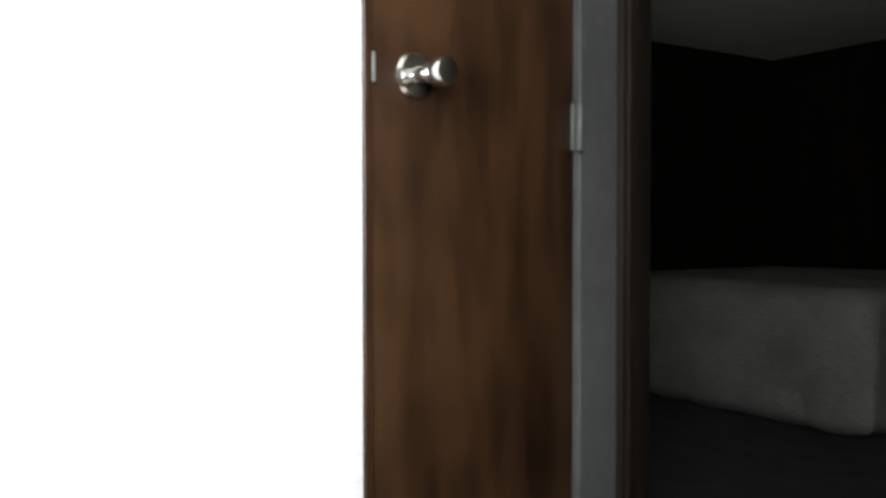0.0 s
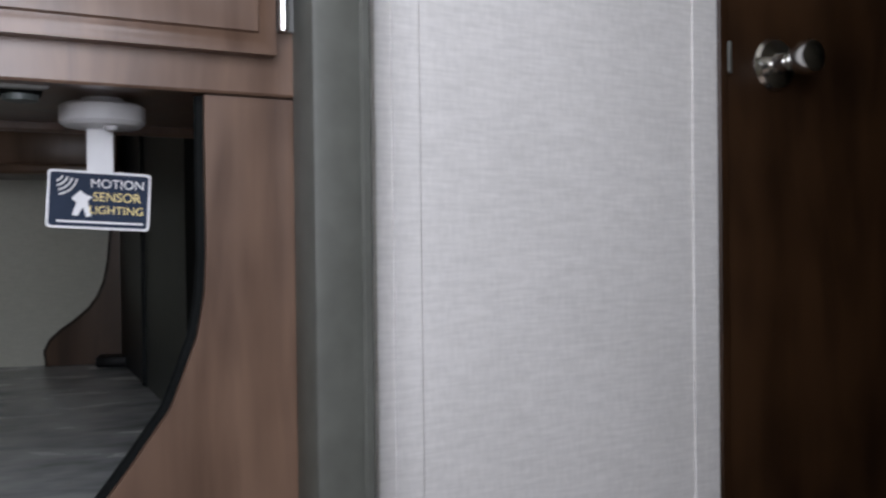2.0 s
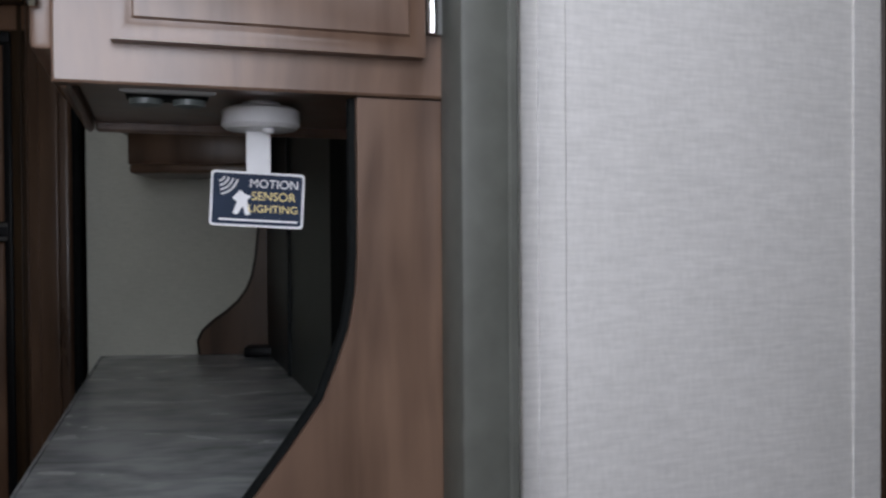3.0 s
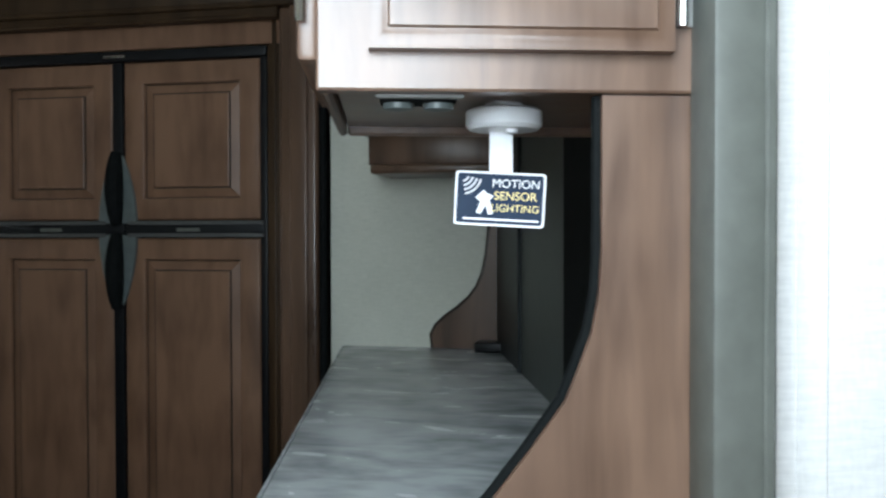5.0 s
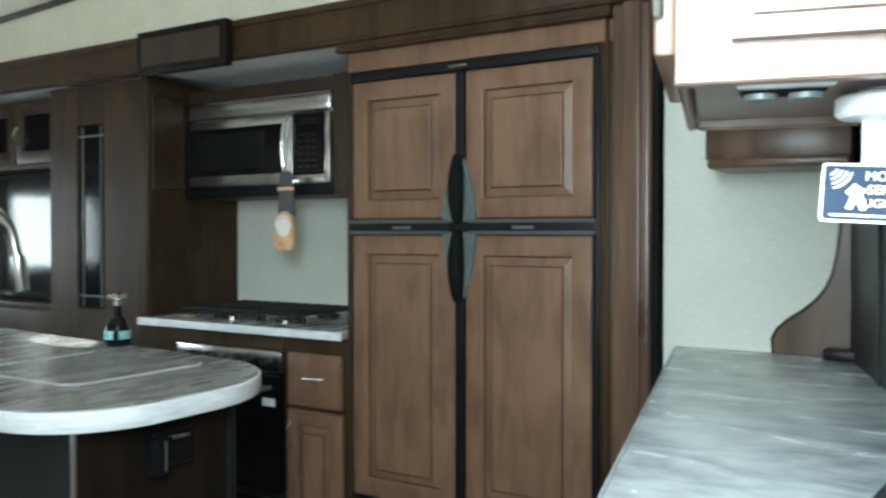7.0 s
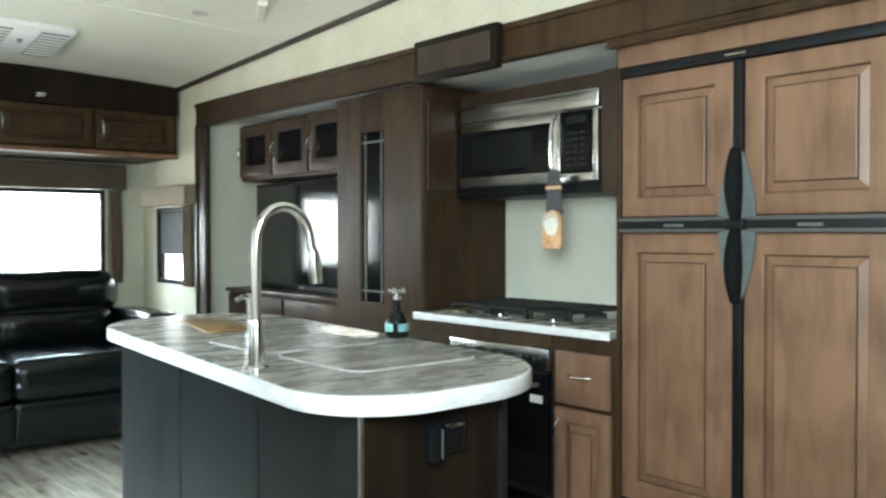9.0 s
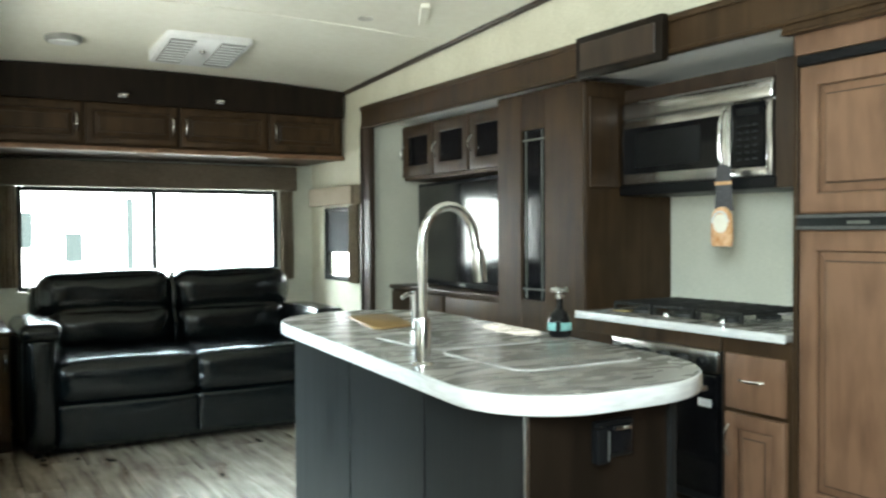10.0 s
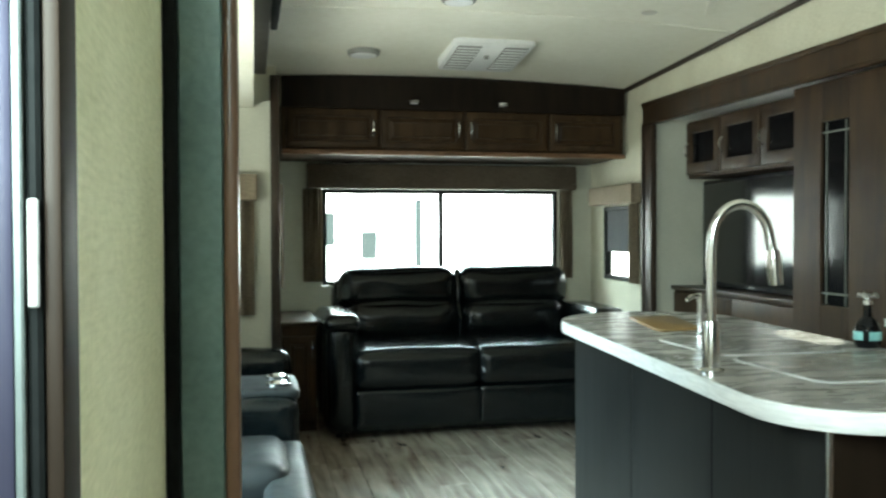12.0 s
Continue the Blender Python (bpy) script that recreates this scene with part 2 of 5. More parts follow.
ALU = mottled("white_aluminium", (0.020, 0.019, 0.034), (0.034, 0.033, 0.055), 20, 0.35, 0.05)
PLANK = grained("vinyl_plank", (0.095, 0.070, 0.050), (0.34, 0.295, 0.245), stretch=(8, 0.9, 3), scale=2.0, rough=0.2, bump=0.05, fine=30, vary=0.55, patch=4.0)
SUBF = mottled("floor_joint", (0.05, 0.045, 0.04), (0.08, 0.07, 0.06), 30, 0.7, 0.05)
OUT = glowing("bright_yard", (0.97, 0.99, 1.0), 7.6)
OUT_D = glowing("yard_shapes", (0.60, 0.74, 0.74), 0.46)
GLASS = clear_glass("window_glass")

# ---------- builders ----------
FR = Matrix.Identity(4)
ROOTS = {}


def use_frame(m=None):
    global FR
    FR = m.copy() if m is not None else Matrix.Identity(4)


def thing(name, at, label, category, group="", kind=""):
    """Empty at the base of a thing, given in the frame in use."""
    o = new(name)
    o.empty_display_size = 0.05
    o.matrix_world = FR @ Matrix.Translation(at)
    ROOTS[o] = o.matrix_world.copy()
    return tagged(o, label, category, group, kind)


def smooth(me, angle=35):
    me.polygons.foreach_set("use_smooth", [True] * len(me.polygons))
    b2 = bmesh.new()
    b2.from_mesh(me)
    lim = radians(angle)
    for e in b2.edges:
        if len(e.link_faces) != 2 or e.calc_face_angle(0) > lim:
            e.smooth = False
    b2.to_mesh(me)
    b2.free()


def part(name, bm, material, parent=None, label="", soft=True):
    me = bpy.data.meshes.new(name)
    bmesh.ops.recalc_face_normals(bm, faces=bm.faces)
    bm.to_mesh(me)
    bm.free()
    me.materials.append(material)
    me.transform(FR)
    if soft:
        smooth(me)
    o = new(name, me)
    if parent is not None:
        me.transform(ROOTS[parent].inverted())
        ROOTS[o] = ROOTS[parent]
        o.parent = parent
    else:
        ROOTS[o] = Matrix.Identity(4)
    if label:
        o["label"] = label
    return o


def setting(name, bm, material, label, category, soft=True):
    return tagged(part(name, bm, material, None, "", soft), label, category, kind="structure")


def box(x0, x1, y0, y1, z0, z1, bev=0.003, seg=1, bm=None):
    own = bmesh.new()
    bmesh.ops.create_cube(own, size=1)
    sx, sy, sz = abs(x1 - x0), abs(y1 - y0), abs(z1 - z0)
    for v in own.verts:
        v.co = ((x0 + x1) / 2 + v.co.x * sx, (y0 + y1) / 2 + v.co.y * sy, (z0 + z1) / 2 + v.co.z * sz)
    if bev > 0:
        bmesh.ops.bevel(own, geom=own.edges[:], offset=min(bev, 0.45 * min(sx, sy, sz)), segments=seg, profile=0.5, affect='EDGES')
    if bm is None:
        return own
    return merge(bm, own)


def merge(bm, own):
    me = bpy.data.meshes.new("tmp")
    own.to_mesh(me)
    own.free()
    bm.from_mesh(me)
    bpy.data.meshes.remove(me)
    return bm


def fbox(ax, a0, a1, d0, d1, z0, z1, bev=0.003, seg=1, bm=None):
    """Box on a front that faces -x (ax 'x': a runs along y, d along x) or -y (ax 'y': a along x, d along y)."""
    return box(d0, d1, a0, a1, z0, z1, bev, seg, bm) if ax == 'x' else box(a0, a1, d0, d1, z0, z1, bev, seg, bm)


def fpoint(ax, a, d, z):
    return (d, a, z) if ax == 'x' else (a, d, z)


def prism(outline, h0, h1, plane='z', bev=0.0, seg=1):
    """Outline of 2D points pushed from h0 to h1 along plane's axis ('z': x, y; 'x': y, z; 'y': x, z)."""
    bm = bmesh.new()

    def p(a, b, h):
        return {'z': (a, b, h), 'x': (h, a, b), 'y': (a, h, b)}[plane]

    lo = [bm.verts.new(p(a, b, h0)) for a, b in outline]
    hi = [bm.verts.new(p(a, b, h1)) for a, b in outline]
    bm.faces.new(lo)
    bm.faces.new(hi)
    n = len(lo)
    for i in range(n):
        bm.faces.new((lo[i], lo[(i + 1) % n], hi[(i + 1) % n], hi[i]))
    bmesh.ops.recalc_face_normals(bm, faces=bm.faces)
    if bev > 0:
        rim = [e for e in bm.edges if (e.verts[0] in lo) == (e.verts[1] in lo) ]
        bmesh.ops.bevel(bm, geom=rim, offset=bev, segments=seg, profile=0.5, affect='EDGES')
    return bm


def rounded_poly(corners, radii, steps=10):
    """Polygon with its corners rounded by the given radii."""
    out = []
    n = len(corners)
    for i in range(n):
        p, a, b = Vector(corners[i]), Vector(corners[i - 1]), Vector(corners[(i + 1) % n])
        r = radii[i]
        u, w = (a - p).normalized(), (b - p).normalized()
        half = math.acos(max(-1, min(1, u.dot(w)))) / 2
        t = r / math.tan(half)
        c = p + (u + w).normalized() * (r / math.sin(half))
        s, e = p + u * t, p + w * t
        a0, a1 = math.atan2(s.y - c.y, s.x - c.x), math.atan2(e.y - c.y, e.x - c.x)
        while a1 - a0 > math.pi:
            a1 -= 2 * math.pi
        while a1 - a0 < -math.pi:
            a1 += 2 * math.pi
        out += [(c.x + r * math.cos(a0 + (a1 - a0) * k / steps), c.y + r * math.sin(a0 + (a1 - a0) * k / steps)) for k in range(steps + 1)]
    return out


def lathe(profile, center, axis='z', seg=24, bm=None):
    """Turned solid: profile of (radius, height) along the axis from center."""
    own = bmesh.new()
    rings = []
    for r, h in profile:
        ring = []
        for k in range(seg):
            a = 2 * math.pi * k / seg
            c, s = max(r, 1e-5) * math.cos(a), max(r, 1e-5) * math.sin(a)
            q = {'z': (c, s, h), 'x': (h, c, s), 'y': (s, h, c)}[axis]
            ring.append(own.verts.new(Vector(center) + Vector(q)))
        rings.append(ring)
    for r0, r1 in zip(rings, rings[1:]):
        for k in range(seg):
            own.faces.new((r0[k], r0[(k + 1) % seg], r1[(k + 1) % seg], r1[k]))
    own.faces.new(rings[0])
    own.faces.new(rings[-1])
    return own if bm is None else merge(bm, own)


def tube(points, radius, seg=12, bm=None):
    """Round bar along points; radius may be a list."""
    own = bmesh.new()
    pts = [Vector(p) for p in points]
    rad = radius if isinstance(radius, (list, tuple)) else [radius] * len(pts)
    rings, up = [], None
    for i, p in enumerate(pts):
        d = (pts[min(i + 1, len(pts) - 1)] - pts[max(i - 1, 0)]).normalized()
        if up is None:
            up = d.orthogonal().normalized()
        up = (up - d * up.dot(d)).normalized()
        side = d.cross(up)
        rings.append([own.verts.new(p + rad[i] * (math.cos(2 * math.pi * k / seg) * up + math.sin(2 * math.pi * k / seg) * side)) for k in range(seg)])
    for r0, r1 in zip(rings, rings[1:]):
        for k in range(seg):
            own.faces.new((r0[k], r0[(k + 1) % seg], r1[(k + 1) % seg], r1[k]))
    own.faces.new(rings[0])
    own.faces.new(rings[-1])
    return own if bm is None else merge(bm, own)


def bow_handle(ax, a, d, z0, z1, parent, mat=None):
    """Small bow pull, upright, on a front at depth d."""
    pts = []
    for k in range(9):
        f = k / 8
        pts.append(fpoint(ax, a, d - 0.024 * math.sin(math.pi * f) ** 0.6 - 0.001, z0 + (z1 - z0) * f))
    return part("handle", tube(pts, 0.0055, 8), mat or CHROME, parent, "satin nickel bow pull")


def flat_pull(ax, a0, a1, d, z, parent):
    pts = []
    for k in range(9):
        f = k / 8
        pts.append(fpoint(ax, a0 + (a1 - a0) * f, d - 0.022 * math.sin(math.pi * f) ** 0.6 - 0.001, z))
    return part("handle", tube(pts, 0.0055, 8), CHROME, parent, "satin nickel bow pull")


def raised_door(ax, a0, a1, z0, z1, d, parent, mat, rail=0.06, thick=0.02, name="door", glass=None, lip=0.004):
    """Framed cabinet door with a raised centre panel (or a glass pane); d is its front, lip the width of its moulded edge."""
    lo, hi = min(a0, a1), max(a0, a1)

    def ring(bm, inset, dep, base=(lo, hi, z0, z1)):
        p, q, u, w = base
        return [bm.verts.new(fpoint(ax, a, d + dep, z)) for a, z in ((p + inset, u + inset), (q - inset, u + inset), (q - inset, w - inset), (p + inset, w - inset))]

    def skin(bm, rings):
        for r0, r1 in zip(rings, rings[1:]):
            for k in range(4):
                bm.faces.new((r0[k], r0[(k + 1) % 4], r1[(k + 1) % 4], r1[k]))

    bm = bmesh.new()
    prof = [(0.0, thick), (0.0, 0.2 * lip + 0.004), (0.45 * lip, 0.4 * lip + 0.001), (0.8 * lip, 0.2 * lip + 0.001), (lip, 0.2 * lip), (lip + 0.0015, 0.0)]
    prof += [(rail - 0.006, 0.0), (rail - 0.002, 0.002), (rail, 0.006), (rail, thick)]
    rings = [ring(bm, i, e) for i, e in prof]
    skin(bm, rings + rings[:1])
    door = part(name, bm, mat, parent)
    if glass is not None:
        part("pane", fbox(ax, lo + rail - 0.004, hi - rail + 0.004, d + 0.008, d + 0.013, z0 + rail - 0.004, z1 - rail + 0.004, 0), glass, door, "dark glass pane")
        return door
    own = bmesh.new()
    inner = (lo + rail, hi - rail, z0 + rail, z1 - rail)
    s = min(0.030, 0.2 * (inner[1] - inner[0]), 0.2 * (inner[3] - inner[2]))
    rings = [ring(own, i, e, inner) for i, e in ((0.0, thick), (0.0, 0.0145), (0.003, 0.0135), (s - 0.003, 0.0070), (s, 0.0065), (s + 0.0010, 0.0015), (s + 0.003, 0.0005))]
    skin(own, rings)
    own.faces.new(rings[0])
    own.faces.new(rings[-1])
    part("panel", own, mat, door, soft=False)
    # Dark lines at groove and step: glaze, with the step's shade coloured in.
    own = bmesh.new()
    for i, j, e in ((0.0, 0.0026, 0.0125), (s - 0.0032, s + 0.0004, 0.0052)):
        rings = [ring(own, i, e + 0.004, inner), ring(own, i, e, inner), ring(own, j, e, inner), ring(own, j, e + 0.004, inner)]
        skin(own, rings + rings[:1])
    part("bead", own, WOOD_V, door, "dark line of glaze and step shade in the panel moulding", soft=False)
    return door


def cushion(x0, x1, y0, y1, z0, z1, r=0.05, puff=0.02, cuts=13):
    """Stuffed box with rounded edges and a slight swelling."""
    bm = bmesh.new()
    bmesh.ops.create_cube(bm, size=1)
    bmesh.ops.subdivide_edges(bm, edges=bm.edges[:], cuts=cuts, use_grid_fill=True)
    mid = Vector(((x0 + x1) / 2, (y0 + y1) / 2, (z0 + z1) / 2))
    h = Vector((abs(x1 - x0) / 2, abs(y1 - y0) / 2, abs(z1 - z0) / 2))
    r = min(r, 0.95 * min(h))
    for v in bm.verts:
        q = Vector([math.copysign(1 - (1 - min(1.0, abs(c * 2))) ** 1.7, c) for c in v.co])
        p = Vector((q.x * h.x, q.y * h.y, q.z * h.z))
        core = Vector([max(-h[i] + r, min(h[i] - r, p[i])) for i in range(3)])
        d = p - core
        if d.length > 1e-6:
            p = core + d.normalized() * r
        for i in range(3):
            j, k = (i + 1) % 3, (i + 2) % 3
            if abs(q[i]) > 0.99:
                p[i] += math.copysign(puff * (1 - q[j] ** 2) * (1 - q[k] ** 2), q[i])
        w = noise.noise((mid + p) * 7.0) * 0.006
        v.co = mid + p + Vector((w, w, w * 0.7))
    return bm


def lettering(body, size, m, mat, parent, name="lettering", extrude=0.0003, align='CENTER'):
    cu = bpy.data.curves.new(name, 'FONT')
    cu.body, cu.size, cu.align_x, cu.align_y, cu.extrude = body, size, align, 'CENTER', extrude
    ob = bpy.data.objects.new(name, cu)
    scene.collection.objects.link(ob)
    bpy.context.view_layer.update()
    me = bpy.data.meshes.new_from_object(ob.evaluated_get(bpy.context.evaluated_depsgraph_get()))
    bpy.data.objects.remove(ob)
    me.materials.clear()
    me.materials.append(mat)
    me.transform(FR @ m)
    o = new(name, me)
    me.transform(ROOTS[parent].inverted())
    ROOTS[o] = ROOTS[parent]
    o.parent = parent
    return o

# ---------- setting ----------
FZ = 0.12          # floor
DECK = 0.40        # raised bedroom deck
A = radians(15.0)  # turn of the buffet and hall wall
BF = Matrix.Translation((0.884, -0.07, 0)) @ Matrix.Rotation(A, 4, 'Z')


def ceil_z(x, y):
    return 2.235 + 0.052 * (3.125 - max(y, -0.6)) + 0.035 * (1 - ((x - 1.2) / 1.16) ** 2)


SUN_CUT = (0.72, 1.06, 2.48, 2.98)    # unseen opening added so the sun reaches the island


def ceiling_sheet():
    """Arched panels, with a square cut added out of view to let the sun in."""
    bm = bmesh.new()
    xs = sorted([-0.06 + 2.52 * i / 16 for i in range(17)] + [SUN_CUT[0], SUN_CUT[1]])
    ys = sorted([-1.3 + 7.1 * j / 16 for j in range(17)] + [SUN_CUT[2], SUN_CUT[3]])

    def cut(x, y):
        return SUN_CUT[0] < x < SUN_CUT[1] and SUN_CUT[2] < y < SUN_CUT[3]

    grids = [[[bm.verts.new((x, y, ceil_z(x, y) + dz)) for x in xs] for y in ys] for dz in (0.0, 0.05)]
    for g in grids:
        for j in range(len(ys) - 1):
            for i in range(len(xs) - 1):
                if not cut((xs[i] + xs[i + 1]) / 2, (ys[j] + ys[j + 1]) / 2):
                    bm.faces.new((g[j][i], g[j][i + 1], g[j + 1][i + 1], g[j + 1][i]))
    return bm


setting("ceiling", ceiling_sheet(), CEIL, "cream vinyl arched ceiling panels over the living space", "ceiling")
for yy in (2.05, 3.85):
    bm = bmesh.new()
    g = [(x, ceil_z(x, yy) - 0.004) for x in [0.0 + 2.36 * k / 16 for k in range(17)]]
    lo = [[bm.verts.new((x, yy + dy, z + dz)) for x, z in g] for dy, dz in ((-0.011, 0), (0.011, 0), (0.011, 0.01), (-0.011, 0.01))]
    for a in range(4):
        for k in range(16):
            bm.faces.new((lo[a][k], lo[a][k + 1], lo[(a + 1) % 4][k + 1], lo[(a + 1) % 4][k]))
    setting("ceiling_batten", bm, CEIL, "narrow cream batten over a ceiling panel joint", "trim")

setting("floor", prism([(-0.06, -0.62), (2.47, -0.62), (2.47, 0.72), (2.98, 0.72), (2.98, 4.84), (2.44, 4.84), (2.44, 5.78), (-0.06, 5.78), (-0.06, 4.86), (-0.92, 4.86), (-0.92, 1.0), (-0.06, 1.0)], FZ - 0.06, FZ - 0.006), SUBF, "dark underlay of the vinyl plank floor", "floor")

# left wall with the entry doorway and the slide opening
bm = bmesh.new()
box(-0.06, 0, -5.0, -0.30, 0.0, 2.5, 0, 1, bm)
box(-0.06, 0, -0.30, 0.50, 2.02, 2.5, 0, 1, bm)
box(-0.06, 0.10, 1.06, 4.84, 1.95, 2.5, 0, 1, bm)
setting("wall_left", bm, WALL_C, "cream wallboard wall with the entry doorway and slide opening", "wall")
setting("wall_entry", box(-0.06, 0.0, 0.535, 1.06, 0.0, 2.5, 0.002), WALL_Y, "pale yellow-green wallboard strip beside the entry doorway", "wall")
setting("wall_left_rear", box(-0.06, 0.22, 4.90, 5.72, 0.0, 2.4, 0.002), WALL, "pale sage wallboard return behind the slide", "wall")
# rear wall with window
bm = bmesh.new()
box(-0.06, 0.53, 5.72, 5.78, 0, 2.4, 0, 1, bm)
box(2.13, 2.44, 5.72, 5.78, 0, 2.4, 0, 1, bm)
box(0.53, 2.13, 5.72, 5.78, 0, 0.90, 0, 1, bm)
box(0.53, 2.13, 5.72, 5.78, 1.53, 2.4, 0, 1, bm)
setting("wall_rear", bm, WALL, "pale sage wallboard rear wall around the wide window", "wall")
# right wall
bm = bmesh.new()
box(2.38, 2.44, 4.84, 5.00, 0, 2.4, 0, 1, bm)
box(2.38, 2.44, 5.49, 5.72, 0, 2.4, 0, 1, bm)
box(2.38, 2.44, 5.00, 5.49, 0, 0.93, 0, 1, bm)
box(2.38, 2.44, 5.00, 5.49, 1.41, 2.4, 0, 1, bm)
box(2.38, 2.44, 0.76, 4.84, 1.93, 2.45, 0, 1, bm)
setting("wall_right", bm, WALL_C, "cream wallboard side wall over the kitchen slide", "wall")
setting("wall_niche", box(2.415, 2.475, -0.2, 0.76, 0, 2.5, 0), WALL, "pale sage wallboard wall behind the buffet", "wall")
# kitchen slide shell
setting("slide_back_wall", box(2.92, 2.98, 0.78, 4.84, 0, 2.0, 0), WALL, "pale sage back wall of the kitchen slide", "wall")
setting("slide_end_wall", box(2.381, 2.92, 4.761, 4.838, 0, 1.928, 0), WALL, "pale sage end wall of the kitchen slide", "wall")
setting("slide_near_wall", box(2.48, 2.92, 0.72, 0.78, 0, 1.93, 0), WALL, "pale sage end wall beside the refrigerator", "wall")
setting("slide_ceiling", box(2.385, 2.92, 0.78, 4.76, 1.895, 1.925, 0), CEIL_W, "white ceiling of the kitchen slide", "ceiling")
# left slide shell with its window openings
bm = bmesh.new()
box(-0.92, -0.86, 1.0, 4.9, 0, 0.90, 0, 1, bm)
box(-0.92, -0.86, 1.0, 4.9, 1.58, 2.0, 0, 1, bm)
box(-0.92, -0.86, 1.0, 1.8, 0.90, 1.58, 0, 1, bm)
box(-0.92, -0.86, 4.0, 4.9, 0.90, 1.58, 0, 1, bm)
setting("left_slide_wall", bm, WALL, "pale sage outer wall of the seating slide", "wall")
setting("left_slide_end", box(-0.86, 0.186, 4.80, 4.86, 0, 1.95, 0), WALL, "pale sage end wall of the seating slide", "wall")
setting("left_slide_near_end", box(-0.86, -0.065, 1.0, 1.06, 0, 1.95, 0), WALL, "pale sage near end wall of the seating slide", "wall")
setting("left_slide_ceiling", box(-0.86, 0.10, 1.076, 4.80, 1.91, 1.945, 0), CEIL, "cream ceiling of the seating slide", "ceiling")

# hall wall and partition, in the turned frame
use_frame(BF)
bm = bmesh.new()
box(0.0, 0.06, -0.470, -0.056, 0, 2.45, 0, 1, bm)
setting("wall_hall", bm, WALL_H, "off-white fabric-textured wallboard panel in the hall", "wall")
for v in (-0.097, -0.447):
    setting("hall_batten", box(-0.0025, 0.0, v - 0.014, v + 0.014, 0, 2.45, 0.001), WALL_H, "thin off-white cover batten on the hall wall", "trim")
setting("wall_hall_head", box(0.0, 0.06, -0.92, -0.470, 2.25, 2.45, 0), WALL_H, "off-white wallboard over the closet door", "wall")
# Strip and casing are coloured darker to carry the doorway light's fall-off.
setting("wall_hall_end", box(0.0, 0.06, -1.024, -0.918, 0, 2.45, 0.001), GREY_J, "grey wallboard strip between closet door and casing, darkened for shade", "wall")
setting("bedroom_casing", box(-0.012, 0.075, -1.115, -1.024, 0, 2.45, 0.004, 2), WOOD_N, "stained wooden casing of the bedroom opening, near-black for shade", "trim")
setting("casing_bead", box(-0.020, -0.012, -1.050, -1.030, 0, 2.45, 0.003, 2), WOOD_N, "raised bead on the bedroom casing", "trim")
setting("partition_wall", box(0.0, 1.70, -0.068, -0.042, 0, 2.45, 0), WALL, "sage wallboard partition behind the buffet", "wall")
setting("partition_cap", box(-0.056, -0.001, -0.041, 0.008, 0, 2.45, 0.004, 2), GREY, "grey-green end trim of the partition", "trim")
setting("partition_bead", box(-0.060, -0.056, -0.040, -0.031, 0, 2.45, 0.002), GREY, "narrow grey bead along the partition trim", "trim")
use_frame()

# bedroom shell; near-black walls and dark carpet carry the unlit room's shade
setting("bedroom_deck", prism([(0.0, -0.62), (1.02, -0.62), (1.18, -1.25), (3.8, -1.25), (3.8, -5.0), (0.0, -5.0)], 0.0, DECK), mottled("bedroom_carpet", (0.022, 0.022, 0.022), (0.04, 0.04, 0.04), 90, 0.95, 0.5, dist=0.004), "carpeted raised bedroom deck, dark grey for the unlit room", "floor")
setting("hall_step", box(0.0, 0.95, -0.62, -0.38, 0.0, 0.26, 0.008), WOOD_D, "dark wooden step up to the bedroom deck", "step")
setting("bedroom_wall_back", box(0.0, 3.86, -5.06, -5.0, 0, 2.4, 0), WOOD_N, "dark panelled bedroom back wall, near-black for the room's shade", "wall")
setting("bedroom_wall_side", box(3.8, 3.86, -5.0, -1.2, 0, 2.4, 0), WOOD_N, "dark panelled bedroom side wall, near-black for the room's shade", "wall")
setting("bedroom_wall_front", box(1.26, 3.86, -1.24, -1.18, 0, 2.4, 0), WALL, "sage wall between bath and bedroom", "wall")
setting("bedroom_ceiling", box(-0.06, 3.86, -5.06, -1.22, 2.35, 2.40, 0), CEIL, "plain cream bedroom ceiling", "ceiling")
setting("ceiling_step", box(-0.06, 2.6, -1.30, -1.22, 2.30, 2.60, 0), CEIL, "cream drop between the two ceilings", "ceiling")

# outside
setting("ground", box(-60, 60, -60, 60, -0.85, -0.80, 0), mottled("gravel_yard", (0.30, 0.29, 0.27), (0.42, 0.41, 0.39), 3, 0.9, 0.2), "pale gravel sales yard outside", "ground")
setting("backdrop", box(-3.2, 6.5, 10.0, 10.1, -0.8, 4.5, 0), OUT, "overexposed bright yard beyond the rear window", "backdrop")
for x0, x1, z0, z1 in ((0.80, 0.98, 1.10, 1.46), (1.28, 1.45, 0.95, 1.25), (1.89, 1.96, 0.80, 1.62)):
    setting("backdrop_shape", box(x0, x1, 9.7, 9.78, z0, z1, 0.02), OUT_D, "faint pale shape far out in the yard", "backdrop")
setting("backdrop_side", box(7.9, 8.0, 5.0, 22.0, -0.8, 4.5, 0), OUT, "overexposed bright yard beyond the side window", "backdrop")

# corner moulding under the ceiling
for x, s in ((2.366, 1), ):
    pts = [(x, y, ceil_z(2.38, y) - 0.004) for y in [-0.1 + 5.25 * k / 20 for k in range(21)]]
    setting("cornice", tube(pts, 0.017, 8), WOOD_V, "dark stained moulding between wall and ceiling", "trim")

# fascia of the kitchen slide
bm = bmesh.new()
box(2.345, 2.378, 0.76, 4.84, 1.865, 2.000, 0.004, 2, bm)
box(2.347, 2.378, 0.886, 1.828, 1.836, 1.866, 0.003, 1, bm)
box(2.340, 2.347, 0.886, 1.828, 1.834, 1.846, 0.003, 1, bm)
